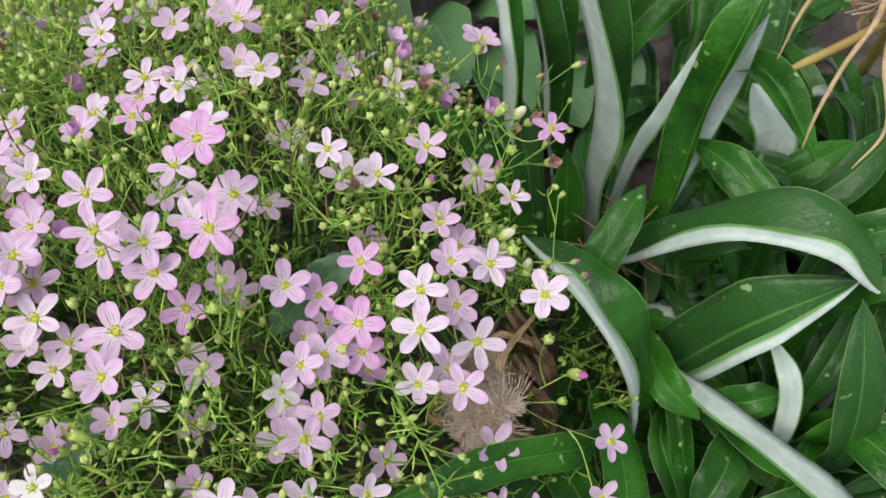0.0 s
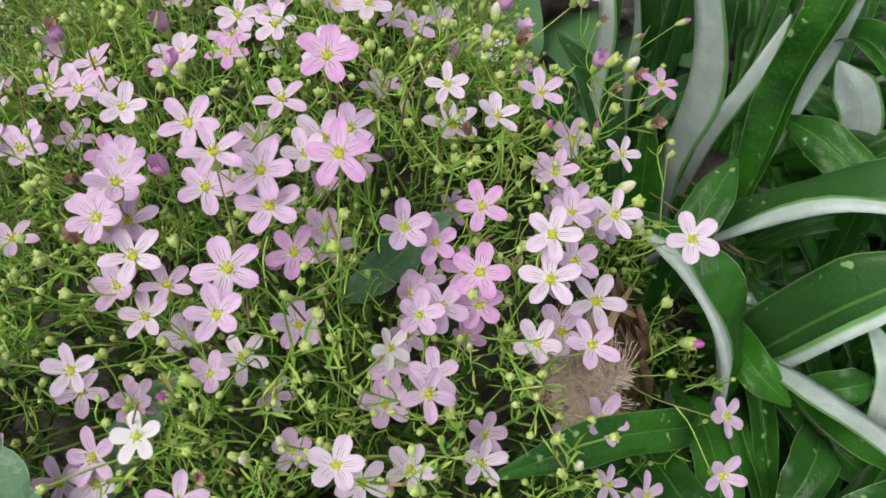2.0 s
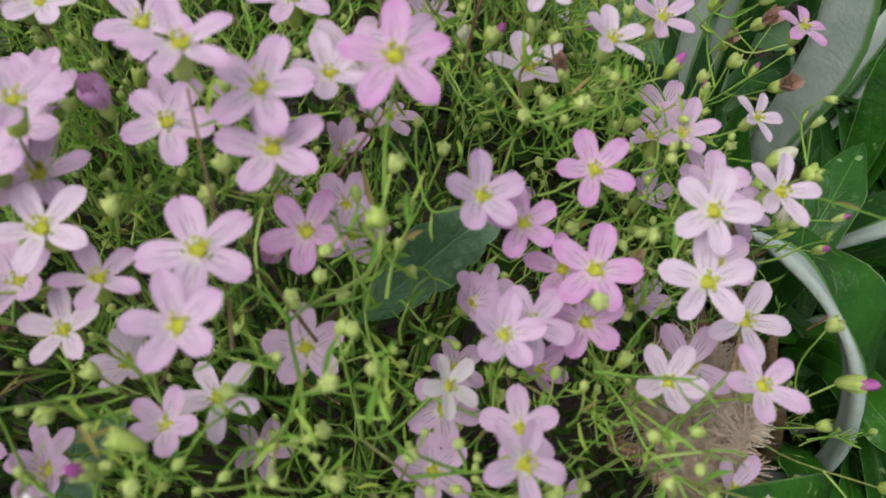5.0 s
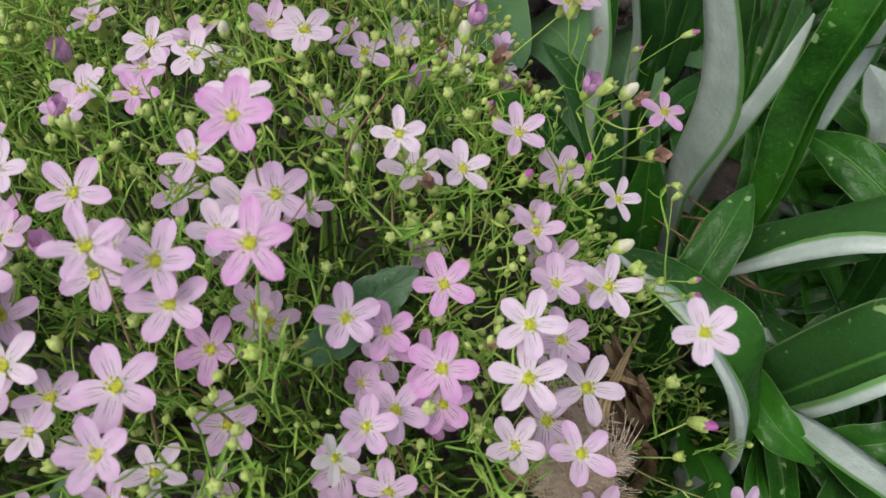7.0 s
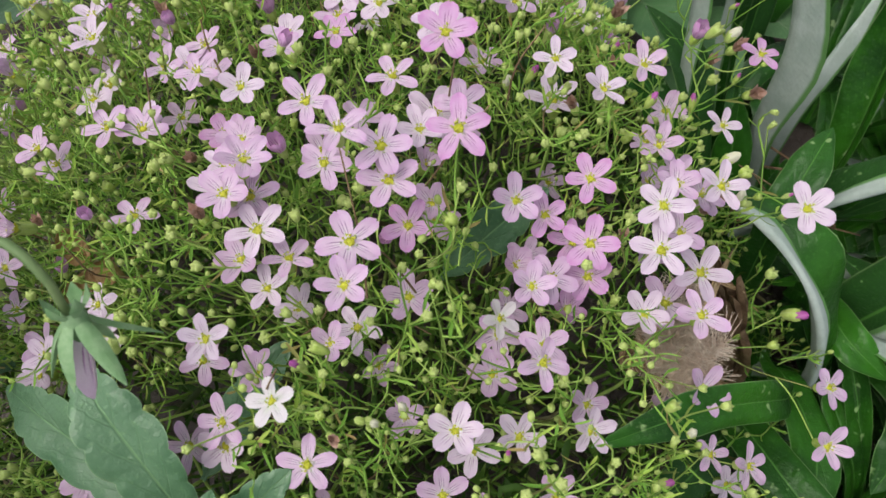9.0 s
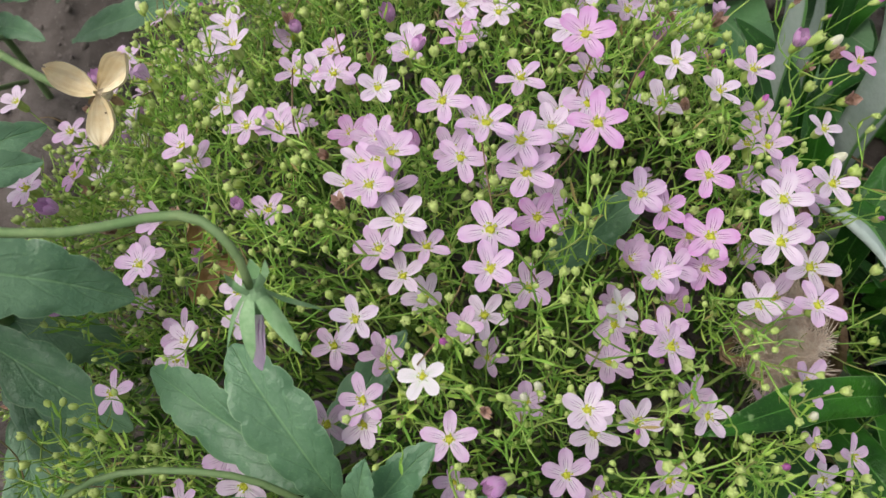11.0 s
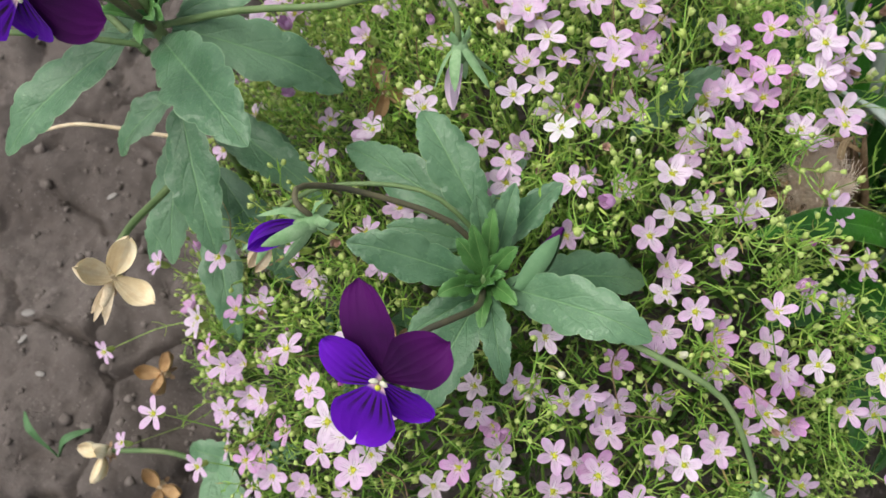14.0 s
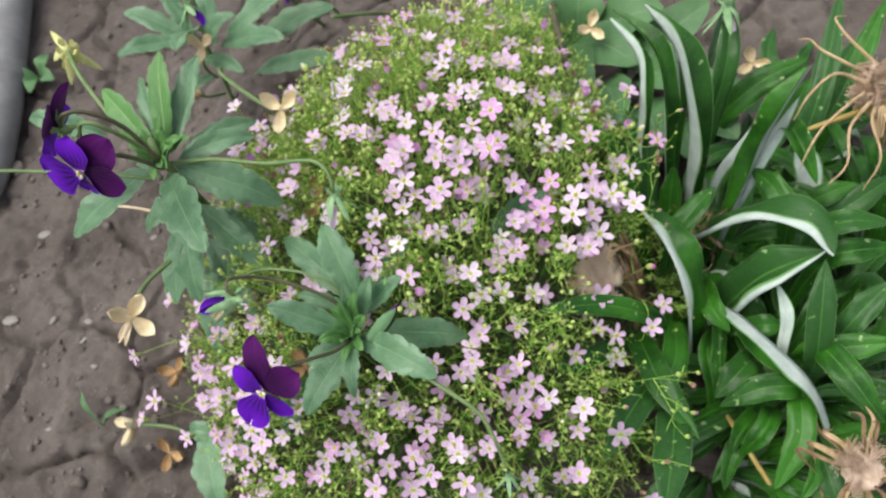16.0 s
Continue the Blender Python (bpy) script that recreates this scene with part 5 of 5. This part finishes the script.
spray((43.0, -4.7, 86.7), (23.0, -8.4, 97.0), (35.7, -8.5, 77.3), (15.2, -25.7, 86.0), (16.4, -19.6, 82.5), (41.4, -20.0, 77.3), (26.0, -12.3, 64.9), (26.4, -27.6, 74.4))
spray((66.7, 81.8, 93.6), (54.6, 95.6, 99.3))
spray((-39.2, 26.7, 101.5), (-42.1, 24.8, 97.1), (-54.7, 37.1, 87.6), (-41.6, 28.9, 98.0))
spray((-18.1, 69.6, 107.9), (-38.0, 78.3, 110.2), (-17.3, 65.7, 115.0), (-16.5, 61.3, 104.4), (-27.1, 72.2, 105.9), (-34.2, 71.2, 114.9), (-22.8, 71.7, 106.4), (-21.1, 76.1, 105.9))
spray((-96.6, 3.6, 68.1), (-112.7, -16.6, 52.6), (-106.5, -37.2, 40.6))
spray((8.7, 32.3, 122.7), (-8.1, 38.7, 111.9), (8.2, 38.6, 120.0), (-4.4, 40.8, 117.6), (4.2, 28.5, 108.5), (6.6, 31.9, 103.8), (-1.0, 38.2, 114.2), (-4.6, 35.3, 110.2))
spray((-47.9, 17.7, 103.8))
spray((-16.4, 27.4, 99.5), (-30.2, 33.5, 106.1), (-27.8, 28.9, 107.9))
spray((74.6, 21.2, 82.9), (76.8, 30.5, 79.9), (58.6, 19.6, 78.0), (64.2, 18.2, 78.2), (53.2, 9.3, 79.5), (64.7, 16.5, 60.7), (39.3, 26.2, 81.0), (57.2, 29.2, 81.1))
spray((10.5, -39.5, 74.8), (9.5, -30.2, 73.3), (13.9, -31.5, 82.5), (-6.1, -28.6, 68.9), (-6.5, -36.8, 70.8))
spray((-9.7, 61.7, 117.4), (-9.2, 54.8, 115.2), (3.3, 50.1, 118.1), (-11.0, 56.9, 110.6), (-8.5, 49.7, 117.1), (0.9, 55.2, 110.9), (-14.2, 49.6, 109.9), (-12.1, 52.2, 112.0), (-5.0, 47.3, 124.4), (-8.4, 44.6, 120.3), (0.4, 58.4, 119.4), (-6.6, 46.0, 116.0))
spray((49.7, -10.8, 96.8), (59.8, -11.8, 98.0), (58.7, -14.6, 83.4), (70.5, -8.5, 61.6), (62.0, -29.5, 96.8), (82.1, -30.5, 86.9))
spray((19.1, 86.5, 118.6), (27.4, 97.6, 100.4), (21.2, 81.1, 114.2), (27.0, 82.9, 106.7))
spray((28.0, 47.2, 113.5), (30.3, 36.7, 109.7), (31.8, 26.5, 110.7), (12.8, 37.7, 99.6), (24.9, 27.7, 95.2), (15.4, 51.0, 95.3), (32.3, 30.5, 103.5), (32.9, 38.9, 106.8), (15.7, 51.2, 102.3), (25.7, 33.3, 96.4))
spray((52.9, 34.9, 104.0), (51.3, 48.3, 99.8), (46.0, 36.0, 99.8), (54.6, 43.3, 96.7), (50.1, 39.8, 92.3))
spray((-75.0, -35.9, 87.6), (-68.6, -19.9, 70.8), (-65.5, -31.0, 74.5), (-64.7, -38.3, 58.6), (-53.6, -48.8, 48.6), (-61.1, -25.7, 67.9), (-70.5, -29.4, 65.7), (-70.1, -19.4, 66.3), (-45.3, -44.4, 64.1))
spray((-74.3, -14.7, 82.5), (-72.6, -14.1, 86.3), (-68.6, -2.5, 93.0))
spray((-30.3, 10.1, 99.7))
spray((21.5, 50.5, 127.2), (19.7, 61.4, 130.4), (7.7, 49.2, 129.1), (11.9, 49.7, 124.0), (12.6, 46.4, 121.0), (17.9, 66.7, 124.5), (20.6, 59.2, 117.4), (11.1, 63.8, 116.6), (15.6, 54.6, 118.8), (16.8, 59.0, 115.0))

spray((34.6, 12.0, 86.5), (-33, -58, 85), (-78, -41, 54), (54, 101, 92), (-15, 15, 103), (20, 84, 123))

# flowers between those, scattered over the mound
def open_top(x, y):
    return np.hypot((x - 0.030) / 0.036, (y - 0.046) / 0.030) > 1


def scatter(count, gap, keep, depth=0.004):
    tries = 0
    while count and tries < 20000:
        tries += 1
        x, y = rng.uniform(-0.11, 0.085), rng.uniform(-0.085, 0.175)
        h = dome(x, y)
        if h < 0.03 or not keep(x, y):
            continue
        p = np.array((x, y, h - abs(rng.normal(depth, 0.008))))
        if min(np.linalg.norm(p - q) for q in taken) < gap or covered(p) or x > 0.058 or head_gap(p):
            continue
        flower(p, wobble=0.32, shut=0.28)
        count -= 1


scatter(22, 0.0088, open_top, 0.006)
scatter(64, 0.0075, lambda x, y: y > 0.085 or (x < -0.02 and y < -0.02))
scatter(48, 0.0078, open_top, 0.018)
scatter(14, 0.0080, lambda x, y: not open_top(x, y), 0.024)
scatter(38, 0.0072, lambda x, y: y < -0.005, 0.008)
scatter(46, 0.0068, lambda x, y: y < 0.015, 0.020)
scatter(12, 0.0080, lambda x, y: x < -0.055)
scatter(18, 0.0072, lambda x, y: x < -0.025 and y > 0.030, 0.006)

# ---- buds ----
RIM = np.array((0.0, 0.03, 0.0))


def capsule(g, at, axis, wide, long, sides=10, slot=0):
    """A closed bud: a small cup of five sepals that narrows to five blunt points."""
    a = unit(axis)
    x = unit(np.cross(a, (1, 0, 0) if abs(a[0]) < 0.8 else (0, 1, 0)))
    y = np.cross(a, x)
    ang = np.linspace(0, 2 * math.pi, sides, endpoint=False) + rng.uniform(0, 1.2)
    rows = []
    for z, r, lobe, lift in ((-1.0, 0.22, 0, 0), (-0.75, 0.62, 0.02, 0), (-0.15, 0.92, 0.06, 0), (0.45, 0.98, 0.12, 0.02), (0.80, 0.72, 0.20, 0.14), (0.74, 0.16, 0.1, 0.10)):
        star = np.cos((ang - ang[0]) * 5) if sides >= 10 else np.zeros(sides)
        rows.append(np.asarray(at) + a * (z * long) + (lift * long * star)[:, None] * a + ((r + lobe * star) * wide)[:, None] * (np.cos(ang)[:, None] * x + np.sin(ang)[:, None] * y))
    g.grid(np.array(rows), slot, close=True)


def bud_meshes():
    """Green capsules, a long green one, a magenta-tipped one, a cream one, a withered flower and a rolled pink one."""
    out = []
    for kind in range(7):
        g = Geo()
        long = (0.00115, 0.00130, 0.0016, 0.0017, 0.0016, 0.0012, 0.0015)[kind]
        wide = (0.00095, 0.00105, 0.00078, 0.00085, 0.00105, 0.00085, 0.0009)[kind]
        mats = [BUD]
        if kind == 4:
            g.lump((0, 0, 0.0005), (wide * 0.82, long * 1.05), Z, 8, 15, 0, 1, 0.12)
            capsule(g, (0, 0, -0.0005), Z, wide * 0.95, long * 0.75)
            mats.append(BUD_PALE)
        else:
            capsule(g, (0, 0, 0), Z, wide, long)
        if kind == 3:
            g.lump((0, 0, long * 0.85), (wide * 0.66, long * 0.75), Z, 6, 10, 0, 1, 0.16)
            mats.append(BUD_PINK)
        if kind == 5:
            for k in range(5):
                a = k * 1.2566 + rng.normal(0, 0.25)
                d = np.array((math.cos(a), math.sin(a), 0))
                g.strip(spline([Z * long * 0.5, d * 0.0006 + Z * 0.0021, d * rng.uniform(0.0006, 0.0018) + Z * rng.uniform(0.0030, 0.0042)], 6), 0.0008, d, 1)
            mats.append(WITHERED)
        if kind == 6:
            for k in range(5):
                a = k * 1.2566 + rng.normal(0, 0.12)
                d = np.array((math.cos(a), math.sin(a), 0))
                g.strip(spline([d * 0.0003 + Z * long * 0.4, d * 0.0010 + Z * 0.0026, d * rng.uniform(0.0007, 0.0013) + Z * rng.uniform(0.0040, 0.0046)], 7), 0.0011, -d, 1)
            mats.append(ROSE)
        out.append(g.mesh("bud", *mats))
    return out


BUDS = bud_meshes()
BUD_LABEL = {3: "magenta-tipped bud", 4: "cream bud", 5: "withered brownish pink flower", 6: "rolled pink flower about to open"}
bud_feet = []


def bud(p, n, kind, size):
    part("bud", BUDS[kind], mound, BUD_LABEL.get(kind, ""), m=facing(p - MID, n, unit(rng.normal(size=3)), size))
    bud_feet.append((p - n * 0.0013 * size, n))


# open sprigs that reach past the mound's edge, over the strap leaves
for at, kind, size in (((56, 84, 95), 6, 0.9), ((58, 82, 100), 2, 1.2), ((61, 82, 99), 4, 0.9), ((67, 80, 84), 5, 1.1), ((60, 80, 89), 1, 0.9), ((71, 41, 84), 3, 1.2), ((43, 91, 91), 5, 1.0),
                       ((40, 94, 96), 6, 0.9), ((63, 85, 90), 5, 0.9), ((59, 60, 100), 4, 0.9), ((66, 45, 92), 0, 0.9), ((69, 37, 80), 0, 0.8), ((60, 56, 104), 1, 0.9)):
    bud(mm(*at), unit((0.4 + 0.3 * rng.normal(), 0.2 * rng.normal(), 0.8)), kind, size)
for _ in range(30):
    q = np.array((rng.uniform(0.056, 0.074), rng.uniform(0.028, 0.098), rng.uniform(0.074, 0.098)))
    if not head_gap(q):
        bud(q, unit((0.5 + 0.3 * rng.normal(), 0.3 * rng.normal(), 0.7)), int(rng.choice([0, 1, 2, 3, 5])), rng.uniform(0.5, 0.85))
for _ in range(26):
    q = np.array((rng.uniform(0.050, 0.100), rng.uniform(-0.045, 0.012), rng.uniform(0.066, 0.086)))
    bud(q, unit((0.5 + 0.3 * rng.normal(), -0.2 + 0.3 * rng.normal(), 0.7)), int(rng.choice([0, 0, 1, 2, 3, 5])), rng.uniform(0.55, 0.9))

rest = Geo()
made = 0
flower_at = np.array(taken)
while made < 1350:
    x, y = rng.uniform(-0.11, 0.09), rng.uniform(-0.085, 0.175)
    h = dome(x, y)
    if h < 0.025:
        continue
    p = np.array((x, y, h + 0.003 - abs(rng.normal(0, 0.013))))
    g = flower_at - p
    if np.any((np.hypot(g[:, 0], g[:, 1] * 0.9 - 0.2 * g[:, 2]) < 0.0040) & (g[:, 2] < 0.003)) or covered(p) or x > 0.065 or head_gap(p):
        continue
    out = unit(p - np.array((0, 0.03, 0.03)))
    n = unit(out * 0.5 + Z * 0.7 + rng.normal(size=3) * 0.35)
    s = rng.uniform(0.52, 0.92)
    if made < 300:
        k = int(rng.choice(7, p=[0.27, 0.20, 0.12, 0.12, 0.09, 0.10, 0.10]))
        bud(p, n, k, s)
    else:
        capsule(rest, p - MID, n, 0.00082 * s, 0.00100 * s)
        bud_feet.append((p - n * 0.0010 * s, n))
    made += 1
part("bud_mass", rest.mesh("bud_mass", BUD), mound, "many small round green buds", "stuff")


# ---- stems and narrow leaves ----
def build_stems():
    stems, fine, leaves, dead, shade, tips = Geo(), Geo(), Geo(), Geo(), Geo(), Geo()
    start = []
    for _ in range(150):
        while True:
            x, y = rng.uniform(-0.09, 0.075), rng.uniform(-0.07, 0.155)
            h = dome(x, y)
            if h > 0.04:
                break
        top = np.array((x, y, h * rng.uniform(0.50, 0.80)))
        root = np.array((x * 0.25 + rng.normal(0, 0.008), 0.03 + (y - 0.03) * 0.25 + rng.normal(0, 0.008), 0.001))
        mid = root * 0.45 + top * 0.55 + np.array((x * 0.12, (y - 0.03) * 0.12, 0.006)) + rng.normal(size=3) * 0.005
        stems.tube(spline([root, mid, top], 9) - MID, (0.00050, 0.00036, 0.00024), 5)
        start.extend(spline([root, mid, top], 30)[[12, 16, 19, 22, 24, 26, 28, 29]])

    faces = np.array(taken)

    def shading(p):
        """Whether growth at p would lie over a flower's face."""
        g = faces - p
        return bool(np.any((np.hypot(g[:, 0], g[:, 1] * 0.9 - 0.2 * g[:, 2]) < 0.0042) & (g[:, 2] < 0.0005) & (g[:, 2] > -0.02)))

    def needles(at, d, ln, share=1.0):
        """A pair of narrow leaves at a fork."""
        side = unit(np.cross(d, rng.normal(size=3)))
        for sgn in (1, -1):
            if rng.random() < share:
                w = unit(side * sgn + d * rng.uniform(0.3, 1.1))
                k = ln * rng.uniform(0.6, 1.0)
                if not shading(at + w * k):
                    leaves.strip(spline([at, at + w * k * 0.55, at + unit(w + d * 0.25 - Z * 0.15) * k], 5) - MID, rng.uniform(0.00013, 0.00027), unit(d + rng.normal(size=3) * 0.3))

    # every bud and flower grows from the nearest twig below it
    ends = sorted(feet + bud_feet, key=lambda e: np.linalg.norm((e[0] - RIM) * (1, 1, 0.9)))
    nd = np.zeros((len(start) + 2 * len(ends), 3))
    nd[:len(start)] = start
    count = len(start)
    for end, n in ends:
        out = unit(unit(end - RIM) + n * 0.4)
        gap = end - nd[:count]
        d = np.linalg.norm(gap, axis=1)
        cost = d + np.where(gap @ out > 0.55 * d, 0, 0.03) + np.where(d < 0.0045, 0.02, 0) + rng.uniform(0, 0.004, count)
        pick = nd[int(cost.argmin())]
        ln = np.linalg.norm(end - pick)
        mid = pick * 0.48 + (end - n * ln * 0.34) * 0.52 + rng.normal(size=3) * ln * 0.07
        line = spline([pick, mid, end], 8)
        fine.tube(line - MID, (0.00019, 0.00014, 0.00011), 4)
        nd[count], nd[count + 1] = line[3], line[5]
        count += 2
        if rng.random() < 0.7:
            needles(line[3], unit(line[4] - line[2]), rng.uniform(0.0022, 0.0055))
    # small forked twigs with tiny buds that fill the mound
    made = 0
    while made < 5600:
        x, y = rng.uniform(-0.11, 0.09), rng.uniform(-0.085, 0.175)
        h = dome(x, y)
        if h < 0.02:
            continue
        deep = 0.007 + 0.036 * rng.uniform(0, 1) ** 1.15
        a = np.array((x, y, h - deep))
        made += 1
        if a[2] < 0.008 or covered(a) or covered(a + Z * 0.008) or head_gap(a) or head_gap(a + Z * 0.006) or shading(a + Z * 0.007) or shading(a + Z * 0.002):
            continue
        out = unit(a - RIM)
        d = unit(out * 0.5 + Z * 0.45 + rng.normal(size=3) * 0.42)
        ln = rng.uniform(0.0040, 0.0080)
        b = a + unit(d + rng.normal(size=3) * 0.25) * ln
        fine.tube(spline([a, a + d * ln * 0.5 + rng.normal(size=3) * 0.0007, b], 5) - MID, (0.00019, 0.00014), 3, cap=False)
        needles(a + d * ln * 0.45, d, rng.uniform(0.0025, 0.0055), 0.8)
        for _k in range(2):
            e = unit(unit(b - a) + Z * 0.2 + rng.normal(size=3) * 0.55)
            m = rng.uniform(0.0018, 0.0042)
            fine.tube(spline([b, b + unit(b - a + e * 0.004) * m * 0.5, b + e * m], 4) - MID, (0.00013, 0.00010), 3, cap=False)
            if rng.random() < 0.55:
                t = rng.uniform(0.45, 0.85)
                tips.lump(b + e * (m + 0.0006 * t) - MID, (0.00072 * t, 0.00095 * t), e, 5, 6)
            else:
                needles(b + e * m * 0.8, e, rng.uniform(0.0018, 0.0036), 0.8)
        needles(b, unit(b - a), rng.uniform(0.0022, 0.0048), 0.9)
    # broad growth low in the mound, shade put into its dark colour
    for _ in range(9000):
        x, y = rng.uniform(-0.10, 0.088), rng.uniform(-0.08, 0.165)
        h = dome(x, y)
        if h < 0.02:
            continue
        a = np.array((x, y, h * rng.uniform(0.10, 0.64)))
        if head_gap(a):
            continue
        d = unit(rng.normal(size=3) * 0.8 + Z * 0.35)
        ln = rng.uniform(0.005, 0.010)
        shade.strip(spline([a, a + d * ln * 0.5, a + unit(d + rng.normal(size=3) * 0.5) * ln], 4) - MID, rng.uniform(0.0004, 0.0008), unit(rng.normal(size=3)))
    for _ in range(110):
        x, y = rng.uniform(-0.08, 0.04), rng.uniform(-0.06, 0.14)
        h = dome(x, y)
        if h < 0.05:
            continue
        a = np.array((x, y, h * rng.uniform(0.6, 0.95)))
        d = unit(unit(a - MID) * 0.6 + Z * 0.4 + rng.normal(size=3) * 0.5)
        if covered(a) or covered(a + d * 0.008) or covered(a + d * 0.016):
            continue
        dead.tube(spline([a, a + d * 0.008, a + d * 0.016 + rng.normal(size=3) * 0.003], 7) - MID, (0.00018, 0.00011), 4)
    part("stem_mass", stems.mesh("stem_mass", STEM), mound, "thin green main stems", "stuff")
    part("stalk_mass", fine.mesh("stalk_mass", STEM), mound, "thread-like green forking flower stalks", "stuff")
    part("bud_mass", tips.mesh("bud_mass", BUD), mound, "tiny green buds inside the mound", "stuff")
    part("narrow_foliage", leaves.mesh("narrow_foliage", NEEDLE), mound, "narrow yellow-green leaves", "stuff")
    part("lower_foliage", shade.mesh("lower_foliage", SHADE_TONED_LEAF), mound, "narrow leaves low in the mound, shade put into their dark colour", "stuff")
    part("dry_stalk_mass", dead.mesh("dry_stalk_mass", THREAD), mound, "dry brown hair-thin stalks", "stuff")


build_stems()
